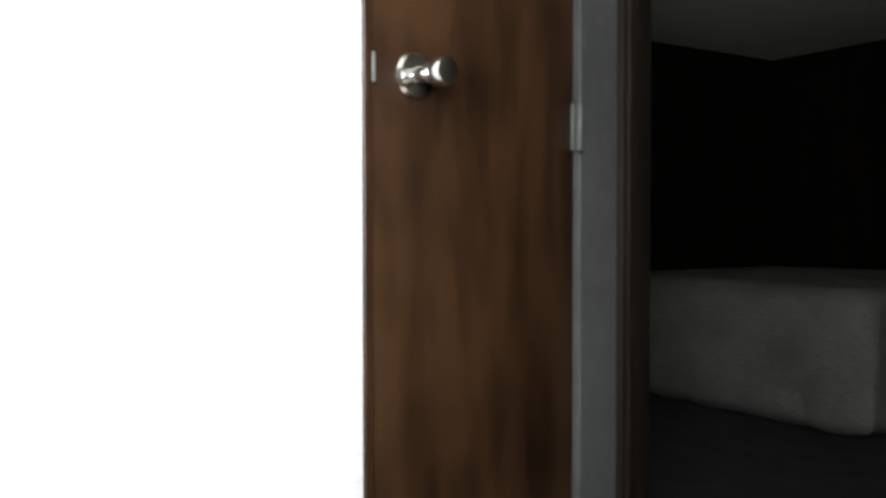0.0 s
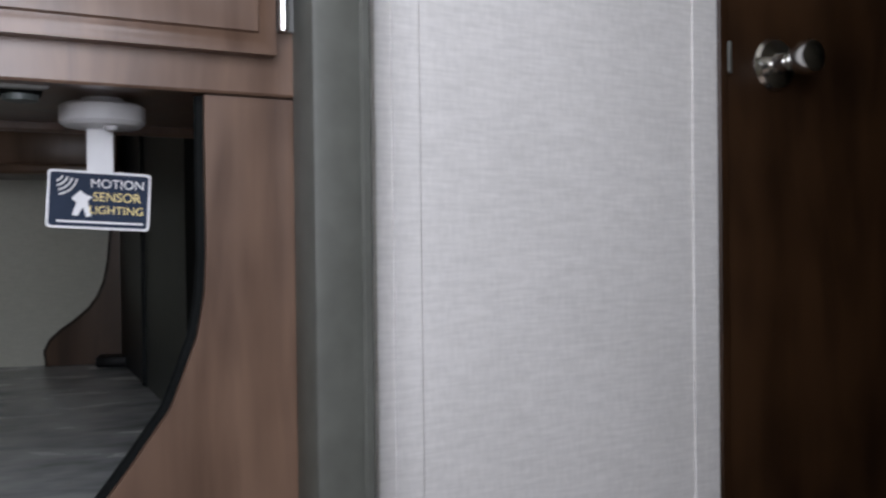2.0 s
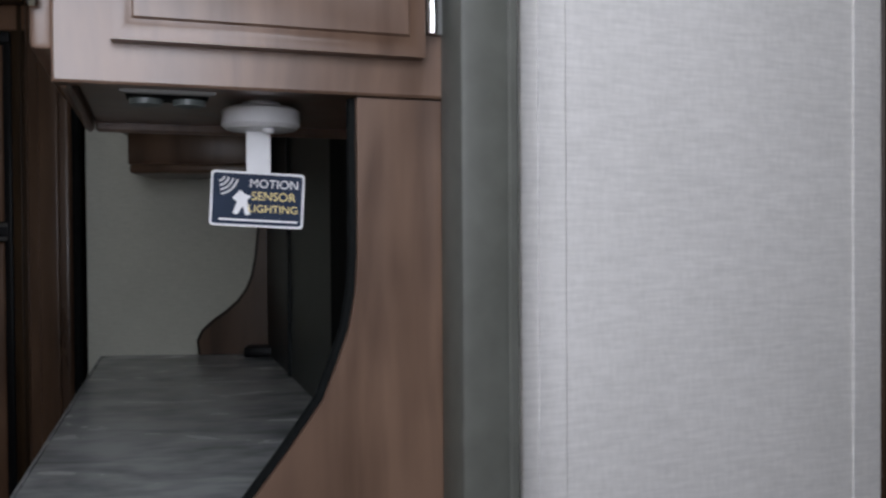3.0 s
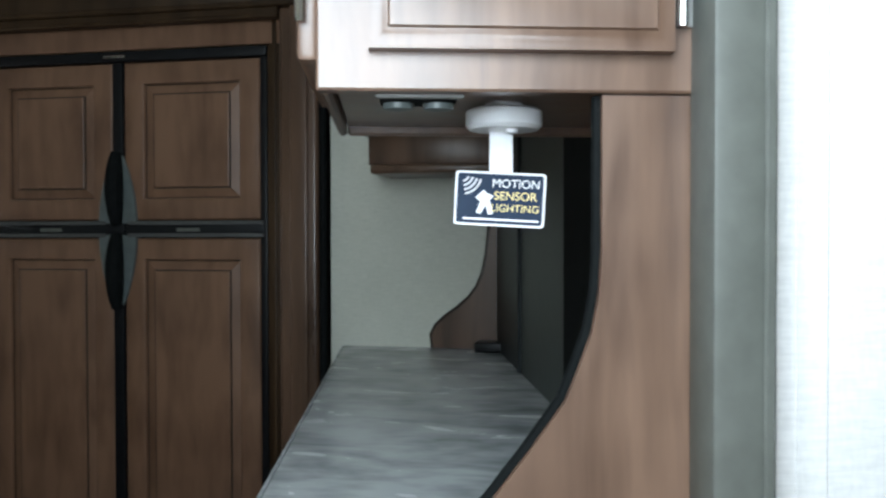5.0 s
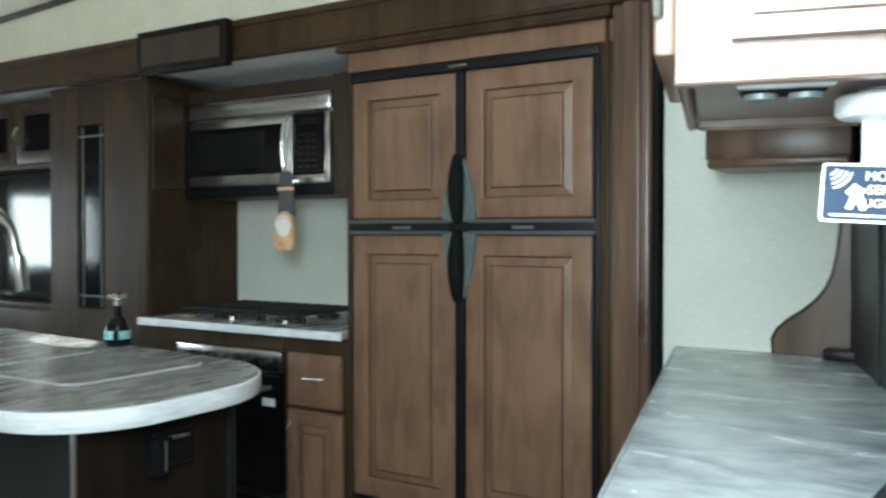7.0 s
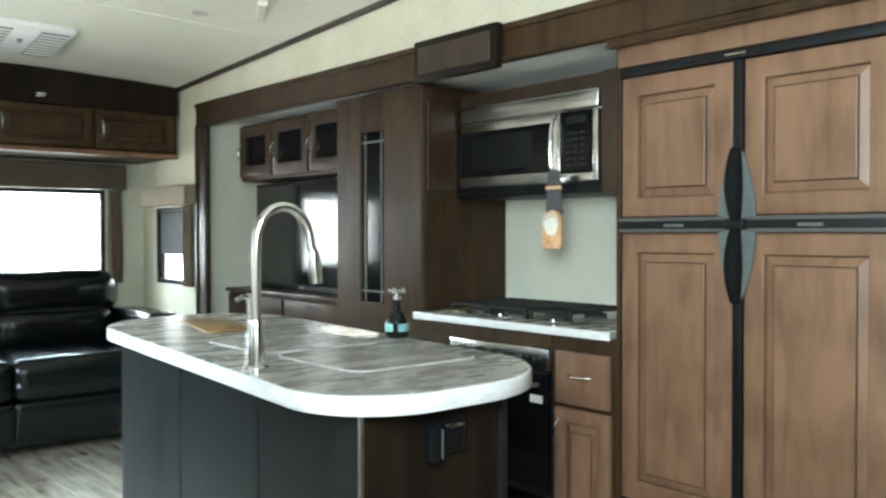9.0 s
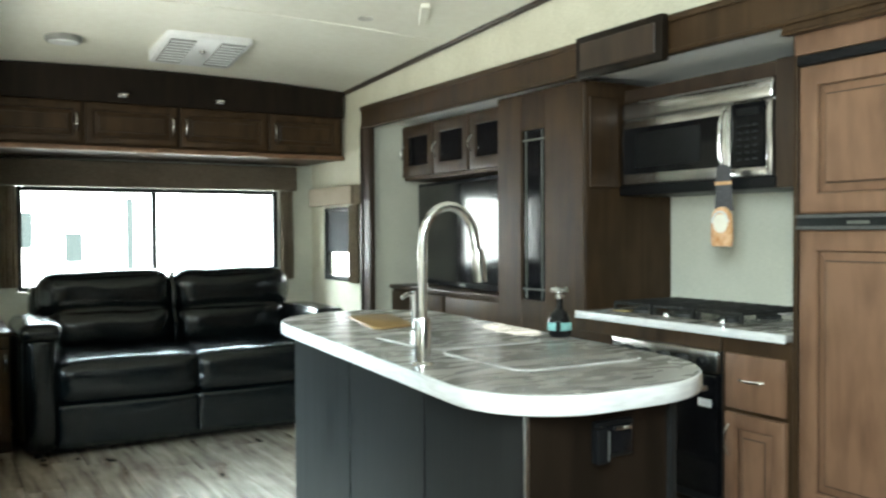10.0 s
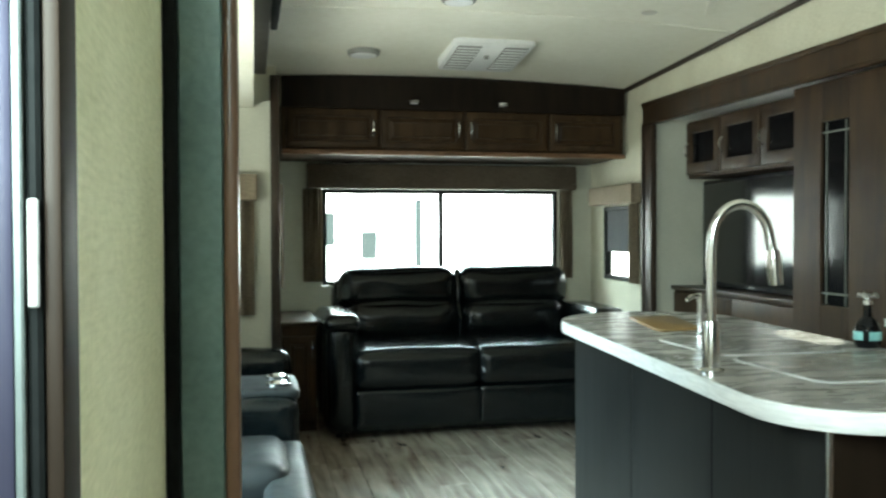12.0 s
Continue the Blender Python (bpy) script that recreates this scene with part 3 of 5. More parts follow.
box(2.335, 2.345, 0.76, 4.84, 1.975, 2.000, 0.004, 2, bm)
box(2.338, 2.345, 0.76, 4.84, 1.865, 1.880, 0.003, 1, bm)
setting("slide_header", bm, WOOD_D, "long stained wooden header of the kitchen slide", "trim")
bm = bmesh.new()
box(2.345, 2.378, 4.72, 4.84, FZ, 1.865, 0.005, 2, bm)
box(2.335, 2.345, 4.815, 4.84, FZ, 1.865, 0.004, 2, bm)
setting("slide_jamb", bm, WOOD_V, "dark wooden jamb at the end of the kitchen slide", "trim")
bm = bmesh.new()
box(2.350, 2.412, 0.775, 0.885, FZ, 1.865, 0.012, 3, bm)
box(2.338, 2.35, 0.80, 0.85, FZ, 1.865, 0.008, 3, bm)
setting("slide_jamb_near", bm, WOOD_J, "stained wooden jamb with rounded edge beside the refrigerator", "trim")
setting("slide_seal", tube([(2.362, 0.765, FZ), (2.362, 0.765, 1.86)], 0.011, 8), SEAL, "black rubber bulb seal along the slide jamb", "seal")

# fascia of the seating slide
setting("left_slide_flange", box(0.015, 0.060, 1.012, 1.075, FZ, 2.05, 0.002), TEAL, "blue-grey textured flange of the seating slide", "trim")
setting("left_slide_seal", box(0.0005, 0.0145, 1.004, 1.075, FZ, 2.05, 0.004, 2), SEAL, "black rubber seal along the seating slide", "seal")
setting("left_slide_jamb", box(0.0605, 0.076, 1.006, 1.10, FZ, 2.05, 0.006, 3), WOOD_J, "polished wooden edge of the seating slide jamb", "trim")
setting("left_slide_header", box(0.101, 0.165, 1.10, 4.76, 2.08, 2.22, 0.004, 2), WOOD_V, "stained wooden header of the seating slide", "trim")
setting("left_slide_far_jamb", box(0.186, 0.235, 4.76, 4.88, FZ, 2.08, 0.006, 2), WOOD_V, "dark wooden far jamb of the seating slide", "trim")

# entry doorway
bm = bmesh.new()
box(-0.004, 0.004, 0.496, 0.535, FZ, 2.06, 0.002, 2, bm)
box(-0.004, 0.004, -0.34, -0.30, FZ, 2.06, 0.002, 2, bm)
box(-0.004, 0.004, -0.30, 0.496, 2.02, 2.06, 0.002, 2, bm)
setting("entry_casing", bm, WOOD_N, "stained wooden casing of the entry doorway", "trim")
bm = bmesh.new()
box(-0.12, -0.016, 0.492, 0.5345, 0.0, 2.06, 0.004, 2, bm)
box(-0.12, -0.016, -0.34, -0.302, 0.0, 2.06, 0.004, 2, bm)
setting("entry_frame", bm, ALU, "painted aluminium frame of the entry doorway", "trim")
setting("entry_frame_edge", box(-0.0155, -0.0115, 0.489, 0.50, FZ, 2.02, 0.001), SCOOP, "bright metal edge of the entry frame", "trim")
setting("entry_seal", box(-0.011, -0.0045, 0.493, 0.52, FZ, 2.02, 0.002), SEAL, "black rubber seal of the entry doorway", "seal")
setting("entry_strike", box(-0.010, -0.005, 0.4905, 0.493, 1.212, 1.262, 0.001), GRILLE, "small white strike plate on the entry jamb", "trim")


# ---------- rear living area ----------
def slider_window(name, ax, a0, a1, z0, z1, d, mids, label):
    """Framed window: dark frame, mullions, panes."""
    w = thing(name, fpoint(ax, (a0 + a1) / 2, d, z0), label, "window", kind="structure")
    fr = bmesh.new()
    t = 0.028
    fbox(ax, a0, a0 + t, d, d + 0.05, z0, z1, 0.004, 1, fr)
    fbox(ax, a1 - t, a1, d, d + 0.05, z0, z1, 0.004, 1, fr)
    fbox(ax, a0 + t, a1 - t, d, d + 0.05, z0, z0 + t, 0.004, 1, fr)
    fbox(ax, a0 + t, a1 - t, d, d + 0.05, z1 - t, z1, 0.004, 1, fr)
    part("window_frame", fr, BLACK, w, "black painted metal frame")
    edges = [a0 + t, *mids, a1 - t]
    for m in mids:
        part("mullion", fbox(ax, m - 0.016, m + 0.016, d + 0.004, d + 0.045, z0 + t, z1 - t, 0.003), BLACK, w)
    for p, q in zip(edges, edges[1:]):
        o = part("pane", fbox(ax, p, q, d + 0.02, d + 0.025, z0 + t, z1 - t, 0), GLASS, w, "clear glass pane", soft=False)
        o.visible_shadow = False
    return w


slider_window("window_1", 'y', 0.532, 2.128, 0.903, 1.527, 5.715, [1.318], "wide two-pane slider window with black frame")
slider_window("window_2", 'x', 5.003, 5.487, 0.933, 1.407, 2.372, [], "small side window with black frame, shade half down")


def valance(name, ax, a0, a1, z0, z1, d, deep, label, mat=FABRIC):
    v = thing(name, fpoint(ax, (a0 + a1) / 2, d, z0), label, "valance")
    part("board", fbox(ax, a0, a1, d - deep, d - deep + 0.025, z0, z1, 0.010, 3), mat, v)
    part("side", fbox(ax, a0, a0 + 0.02, d - deep + 0.025, d, z0, z1, 0.006, 2), mat, v)
    part("side", fbox(ax, a1 - 0.02, a1, d - deep + 0.025, d, z0, z1, 0.006, 2), mat, v)
    part("top", fbox(ax, a0 + 0.02, a1 - 0.02, d - deep + 0.025, d, z1 - 0.015, z1, 0.003), mat, v)
    return v


def curtain(ax, a0, a1, z0, z1, d, label):
    """Gathered panel with folds."""
    bm = bmesh.new()
    n, rows = 36, 8
    grid = []
    for j in range(rows + 1):
        z = z0 + (z1 - z0) * j / rows
        row = []
        for i in range(n + 1):
            f = i / n
            w = 0.014 * math.sin(f * math.pi * 7 + 0.5 * math.sin(j * 0.6))
            row.append(bm.verts.new(fpoint(ax, a0 + (a1 - a0) * f, d - 0.022 + w, z)))
        grid.append(row)
    for j in range(rows):
        for i in range(n):
            bm.faces.new((grid[j][i], grid[j][i + 1], grid[j + 1][i + 1], grid[j + 1][i]))
    bmesh.ops.solidify(bm, geom=bm.faces[:], thickness=0.003)
    return tagged(part("curtain", bm, CURTAIN), label, "curtain")


valance("window_valance", 'y', 0.43, 2.23, 1.525, 1.685, 5.715, 0.11, "brown fabric-covered valance box over the rear window")
curtain('y', 0.405, 0.528, 0.93, 1.525, 5.70, "tan gathered side curtain beside the rear window")
curtain('y', 2.132, 2.225, 0.93, 1.525, 5.70, "tan gathered side curtain beside the rear window")
curtain('x', 5.02, 5.46, 0.93, 1.52, 0.272, "pale gathered curtain on the rear wall return")
valance("side_valance", 'x', 4.88, 5.56, 1.415, 1.535, 2.375, 0.085, "tan fabric valance box over the small side window", CURTAIN)
curtain('x', 4.90, 5.02, 0.93, 1.415, 2.365, "tan gathered curtain beside the small window")
tagged(part("roller_shade", box(2.386, 2.392, 5.03, 5.46, 1.115, 1.40, 0.001), SHADE), "dark grey roller shade drawn half down the side window", "shade")


def overhead_cabinet():
    c = thing("overhead_cabinet", (1.3, 5.4, 1.675), "long dark maple overhead cabinet across the rear wall", "cabinet")
    part("body", box(0.255, 2.352, 5.13, 5.715, 1.724, 2.00, 0.004), WOOD_D, c)
    top = [(0.255 + 2.097 * k / 14) for k in range(15)]
    ring = [(x, ceil_z(x, 5.11) - 0.006) for x in top]
    own = prism([(0.255, 1.965)] + [(2.352, 1.965)] + ring[::-1], 5.105, 5.14, 'y')
    part("fascia", own, WOOD_N, c, "dark upper fascia with small spotlights")
    part("bottom_rail", box(0.255, 2.352, 5.095, 5.14, 1.696, 1.724, 0.008, 3), WOOD, c)
    part("underside", box(0.265, 2.34, 5.14, 5.715, 1.702, 1.724, 0.002), WOOD_D, c)
    edges = (0.275, 0.82, 1.33, 1.86, 2.335)
    for k in range(4):
        a0, a1 = edges[k] + 0.008, edges[k + 1] - 0.008
        d = raised_door('y', a0, a1, 1.734, 1.962, 5.11, c, WOOD_D, rail=0.045)
        h = a1 - 0.03 if k in (0, 1) else a0 + 0.03
        bow_handle('y', h, 5.11, 1.80, 1.90, d)
    for x in (1.02, 1.56):
        s = part("spotlight", lathe([(0.030, 0.006), (0.040, 0.002), (0.040, -0.006), (0.030, -0.010)], (x, 5.085, 2.010), 'z', 20), CHROME, c, "small round chrome spotlight")
        part("lens", lathe([(0.028, -0.008), (0.024, -0.013), (0.0, -0.015)], (x, 5.085, 2.010), 'z', 16), WHITE, s)
    return c


overhead_cabinet()


def sofa():
    s = thing("sofa", (1.33, 5.15, FZ), "black leather two-seat reclining sofa under the rear window", "sofa")
    x0, x1 = 0.47, 2.19
    part("base", box(x0 + 0.03, x1 - 0.03, 4.80, 5.62, FZ + 0.02, 0.36, 0.02, 2), LEATHER, s)
    for sx in (x0, x1 - 0.18):
        arm = part("armrest", cushion(sx, sx + 0.18, 4.74, 5.55, FZ + 0.03, 0.77, 0.07, 0.012), LEATHER, s)
        part("arm_pad", cushion(sx - 0.008, sx + 0.188, 4.72, 5.40, 0.70, 0.80, 0.045, 0.012), LEATHER, arm)
    mid = (x0 + x1) / 2
    for a, b in ((x0 + 0.17, mid), (mid, x1 - 0.17)):
        seat = cushion(a - 0.012, b + 0.006, 4.725, 5.30, 0.385, 0.624, 0.06, 0.004)
        for v in seat.verts:
            if v.co.z > 0.5:
                v.co.z -= 0.45 * max(0.0, 4.98 - v.co.y) ** 2
        part("seat_cushion", seat, LEATHER, s)
        part("foot_panel", cushion(a - 0.006, b + 0.006, 4.742, 4.84, FZ + 0.05, 0.388, 0.02, 0.005), LEATHER, s)
        lumbar = cushion(a + 0.002, b - 0.002, 5.215, 5.50, 0.57, 0.835, 0.10, 0.020)
        head = cushion(a - 0.03 if a < 1 else a + 0.002, b - 0.002 if a < 1 else b + 0.03, 5.275, 5.58, 0.775, 1.025, 0.085, 0.016)
        for bm in (lumbar, head):
            for v in bm.verts:
                fold = math.sin(v.co.x * 34 + 3 * noise.noise(v.co * 3)) * max(0.0, 1 - abs(v.co.z - 0.80) / 0.10)
                v.co.y += 0.006 * fold + 0.010 * noise.noise(v.co * 6)
                v.co.z += 0.012 * noise.noise(v.co * 5 + Vector((4, 0, 0)))
        part("lumbar_cushion", lumbar, LEATHER, s)
        part("headrest", head, LEATHER, s)
    part("back_seam", tube([(mid, 5.235, 0.60), (mid, 5.225, 0.72), (mid, 5.29, 0.80), (mid, 5.28, 0.90), (mid, 5.34, 1.01)], 0.014, 10), LEATHER, s, "stuffed seam between the back cushions")
    part("back_shell", cushion(x0 + 0.10, x1 - 0.10, 5.42, 5.62, 0.30, 0.96, 0.06, 0.0), LEATHER, s)
    part("centre_seam", box(mid - 0.002, mid + 0.002, 4.745, 5.20, 0.42, 0.575, 0.001), SEAL, s)
    part("centre_seam", box(mid - 0.003, mid + 0.003, 4.738, 4.80, FZ + 0.07, 0.372, 0.001), SEAL, s)
    for fx in (x0 + 0.08, x1 - 0.08):
        for fy in (4.84, 5.5):
            part("foot", lathe([(0.022, 0), (0.026, 0.04)], (fx, fy, FZ), 'z', 12), BLACK, s)
    return s


sofa()


def side_table(x0, x1, y0, label, handle_right):
    t = thing("side_table", ((x0 + x1) / 2, 5.4, FZ), label, "side table", group="tables beside the sofa")
    part("body", box(x0 + 0.01, x1 - 0.01, y0 + 0.03, 5.70, FZ, 0.72, 0.004), WOOD_D, t)
    part("tabletop", box(x0, x1, y0, 5.71, 0.72, 0.745, 0.008, 2), WOOD_D, t)
    d = raised_door('y', x0 + 0.015, x1 - 0.015, FZ + 0.06, 0.66, y0 + 0.01, t, WOOD_D, rail=0.045)
    bow_handle('y', x1 - 0.035 if handle_right else x0 + 0.035, y0 + 0.01, 0.54, 0.63, d)
    return t


side_table(0.237, 0.452, 5.0, "dark maple side table with a panel door beside the sofa", True)
side_table(2.205, 2.365, 5.0, "narrow dark maple side table beside the sofa", False)


def theater_seat():
    s = thing("recliner_seat", (-0.2, 3.7, FZ), "black leather theatre seat with console and grey leg rest", "recliner")
    part("base", box(-0.62, 0.19, 2.62, 4.60, FZ, 0.34, 0.02, 2), LEATHER, s)
    for y0, y1 in ((2.86, 3.36), (3.98, 4.42)):
        part("seat_cushion", cushion(-0.50, 0.20, y0, y1, 0.33, 0.50, 0.06, 0.015), LEATHER_G, s, "grey leather seat")
        part("backrest", cushion(-0.80, -0.50, y0, y1, 0.34, 1.02, 0.09, 0.02), LEATHER, s)
    part("leg_rest", cushion(0.12, 0.275, 2.55, 3.44, FZ + 0.06, 0.455, 0.035, 0.008), LEATHER_G, s, "grey leather leg rest")
    con = part("console", cushion(-0.5, 0.265, 3.46, 3.96, FZ + 0.02, 0.605, 0.05, 0.005), LEATHER, s)
    part("console_top", cushion(-0.45, 0.27, 3.52, 3.90, 0.585, 0.632, 0.022, 0.004), LEATHER_G, con, "glossy grey console lid")
    for y in (3.62, 3.80):
        part("cup_holder", lathe([(0.048, 0.0), (0.050, 0.012), (0.042, 0.014), (0.038, 0.004), (0.0, 0.003)], (0.19, y, 0.63), 'z', 24), STEEL, con, "steel cup holder ring")
    part("armrest", cushion(-0.5, 0.27, 4.42, 4.60, FZ + 0.02, 0.66, 0.06, 0.01), LEATHER, s)
    part("armrest", cushion(-0.5, 0.24, 2.56, 2.76, FZ + 0.02, 0.36, 0.06, 0.01), LEATHER, s)
    return s


theater_seat()
valance("slide_valance", 'y', -0.30, 0.118, 1.415, 1.555, 4.795, 0.075, "tan fabric valance box on the slide's end wall", CURTAIN)
curtain('y', -0.20, 0.100, 0.81, 1.415, 4.785, "tan gathered curtain on the slide's end wall")


def ceiling_fittings():
    z = ceil_z(1.29, 4.45) - 0.002
    v = thing("ceiling_vent", (1.29, 4.47, z), "white air-conditioner ceiling vent with two grey grilles", "vent")
    use_frame(Matrix.Translation((1.29, 4.27, z + 0.009)) @ Matrix.Rotation(radians(-7), 4, 'X'))
    part("frame", prism(rounded_poly([(-0.21, 0.0), (0.21, 0.0), (0.21, 0.46), (-0.21, 0.46)], [0.03] * 4, 4), -0.022, 0.05, 'z', 0.008, 2), WHITE, v)
    for x0 in (-0.185, 0.06):
        g = part("grille", box(x0, x0 + 0.125, 0.05, 0.41, -0.0255, -0.0215, 0.001), GRILLE, v, "grey slotted grille")
        for k in range(8):
            part("slat", box(x0 + 0.004, x0 + 0.121, 0.068 + k * 0.043, 0.078 + k * 0.043, -0.030, -0.0255, 0.001), WHITE, g)
    part("knob", lathe([(0.014, 0.0), (0.012, -0.012), (0.0, -0.013)], (0.0, 0.2, -0.022), 'z', 16), GRILLE, v)
    use_frame()
    for x, y, r in ((0.66, 4.58, 0.085), (0.95, 3.66, 0.075)):
        zz = ceil_z(x, y)
        d = thing("ceiling_light", (x, y, zz), "round flat white ceiling light, switched off", "ceiling light", group="ceiling lights")
        part("rim", lathe([(r, 0.004), (r, -0.014), (r * 0.9, -0.024), (r * 0.85, -0.024)], (x, y, zz), 'z', 32), GRILLE, d, "grey rim")
        part("diffuser", lathe([(r * 0.84, -0.018), (r * 0.8, -0.026), (0.0, -0.029)], (x, y, zz), 'z', 32), WHITE, d, "frosted white diffuser")
    # Unseen vent added overhead; its oval opening shapes the sun patch on the island.
    v = thing("sun_patch_opening", (0.89, 2.73, ceil_z(0.89, 2.73)), "added unseen white vent, its oval opening shaping the sun patch", "vent")
    own = bmesh.new()
    n, rings = 48, []
    for grow, dz in ((1.0, 0.012), (1.0, -0.012), (1.12, -0.018), (1.9, -0.018), (1.9, 0.002)):
        ring = []
        for k in range(n):
            a = 2 * math.pi * k / n
            u, w = 0.088 * math.cos(a), 0.200 * math.sin(a)
            if grow > 1.5:
                u, w = 0.30 * max(-0.7, min(0.7, math.cos(a))), 0.40 * max(-0.7, min(0.7, math.sin(a)))
            elif grow > 1:
                u, w = u * grow, w * grow
            x, y = (0.89 + u * 0.956 + w * 0.292, 2.73 - u * 0.292 + w * 0.956) if grow < 1.5 else (0.89 + u, 2.73 + w)
            ring.append(own.verts.new((x, y, ceil_z(x, y) + dz)))
        rings.append(ring)
    for r0, r1 in zip(rings, rings[1:] + rings[:1]):
        for k in range(n):
            own.faces.new((r0[k], r0[(k + 1) % n], r1[(k + 1) % n], r1[k]))
    part("garnish", own, WHITE, v)
    zz = ceil_z(1.84, 3.70)
    p = thing("ceiling_sensor", (1.84, 3.70, zz), "small round pale grey fitting flush on the ceiling", "sensor")
    part("cover", lathe([(0.036, 0.004), (0.036, -0.003), (0.030, -0.006), (0.0, -0.007)], (1.84, 3.70, zz), 'z', 24), GREY_P, p)
    # Flat cream strip put in for a faint pale streak on the ceiling.
    zz = ceil_z(2.11, 3.5)
    p = thing("ceiling_streak", (2.11, 3.5, zz), "narrow cream strip put in for a faint pale streak on the ceiling", "bracket")
    part("strip", prism([(2.092, 3.658), (1.952, 3.378), (1.988, 3.362), (2.128, 3.642)], zz - 0.010, zz + 0.012, 'z', 0.003), CEIL, p)


ceiling_fittings()

# ---------- kitchen slide ----------


def fridge():
    f = thing("refrigerator", (2.45, 1.38, 0.40), "four-door refrigerator with maple panel fronts and black trim", "refrigerator")
    X = 2.402
    part("body", box(X + 0.024, 2.90, 0.955, 1.80, 0.36, 1.755, 0.003), BLACK, f)
    for y0, y1, side in ((1.408, 1.806, 1), (0.960, 1.372, -1)):
        for z0, z1 in ((1.295, 1.742), (0.385, 1.243)):
            raised_door('x', y0, y1, z0, z1, X, f, WOOD, rail=0.062)
    for a in ((0.938, 1.81, 1.745, 1.775, -0.008), (0.945, 1.81, 1.247, 1.291, -0.010)):
        part("trim_bar", box(X + a[4], X + 0.03, a[0], a[1], a[2], a[3], 0.005, 2), BLACK, f, "black metal trim bar")
    part("trim_bar", box(X - 0.006, X + 0.03, 1.374, 1.406, 0.37, 1.745, 0.005, 2), BLACK, f, "black metal trim bar")
    part("trim_bar", box(X - 0.008, X + 0.03, 0.936, 0.957, 0.37, 1.745, 0.004, 2), BLACK, f, "black metal trim bar")
    for z0, z1 in ((1.246, 1.257), (1.281, 1.292)):
        for y0, y1 in ((0.947, 1.355), (1.425, 1.808)):
            part("bar_flange", box(X - 0.0125, X - 0.0101, y0, y1, z0, z1, 0.0008), GREY_J, f, "blue-grey flange of the trim bar")
    part("badge", box(X - 0.011, X - 0.008, 1.36, 1.43, 1.754, 1.764, 0.002), CHROME, f, "small silver badge")
    for z0, z1 in ((1.283, 1.485), (1.045, 1.255)):
        for sgn in (1, -1):
            n = 12
            out = []
            far, near = (z1, z0) if z0 > 1.2 else (z0, z1)
            for k in range(n + 1):
                g = k / n
                out.append((1.39 + sgn * (0.012 + 0.047 * math.cos(g * math.pi / 2) ** 0.8), near + (far - near) * g))
            out += [(1.39 + sgn * 0.012, far), (1.39 + sgn * 0.012, near)]
            part("handle_scoop", prism(out, X - 0.010, X + 0.004, 'x', 0.002), SCOOP, f, "grey scooped finger pull")
        pts = [(X - 0.012 - 0.014 * math.sin(math.pi * (k / 10)) ** 0.7, 1.39, z0 + (z1 - z0) * k / 10) for k in range(11)]
        part("handle", tube(pts, [0.016 + 0.010 * math.sin(math.pi * k / 10) for k in range(11)], 10), SEAL, f, "black curved handle")
    part("hinge_cover", box(X - 0.02, X - 0.008, 1.362, 1.418, 1.255, 1.283, 0.006, 2), BLACK, f)
    for y in (1.17, 1.60):
        part("bar_label", box(X - 0.0125, X - 0.0100, y - 0.035, y + 0.035, 1.262, 1.272, 0.0005), GREY, f)
    s = thing("refrigerator_surround", (2.45, 1.38, FZ), "stained maple frame around the refrigerator", "cabinet")
    part("top_rail", box(2.392, 2.90, 0.890, 1.815, 1.777, 1.862, 0.003), WOOD, s)
    part("stile", box(2.392, 2.90, 0.888, 0.934, FZ, 1.777, 0.004, 2), WOOD_D, s)
    part("stile_bead", box(2.384, 2.392, 0.905, 0.917, FZ, 1.86, 0.003, 2), WOOD_D, s)
    part("side_panel", box(2.40, 2.90, 1.810, 1.826, FZ, 1.862, 0.002), WOOD_D, s)
    part("kick_panel", box(2.40, 2.90, 0.935, 1.81, FZ, 0.355, 0.003), WOOD, s)


fridge()


def header_box():
    b = thing("wall_speaker", (2.33, 2.52, 1.835), "dark wooden speaker box mounted on the slide header", "speaker")
    part("cabinet", box(2.300, 2.334, 2.285, 2.755, 1.840, 2.004, 0.006, 2), WOOD_N, b)
    part("grille", box(2.294, 2.300, 2.315, 2.725, 1.868, 1.976, 0.003), WOOD_V, b, "brown front panel")


header_box()


def left_header_box():
    b = thing("wall_speaker", (0.18, 3.25, 2.02), "dark wooden speaker box mounted on the seating slide header", "speaker")
    part("cabinet", box(0.166, 0.194, 2.95, 3.58, 2.045, 2.235, 0.006, 2), SEAL, b)
    part("grille", box(0.194, 0.199, 2.98, 3.55, 2.07, 2.21, 0.003), WOOD_V, b, "brown front panel")


left_header_box()


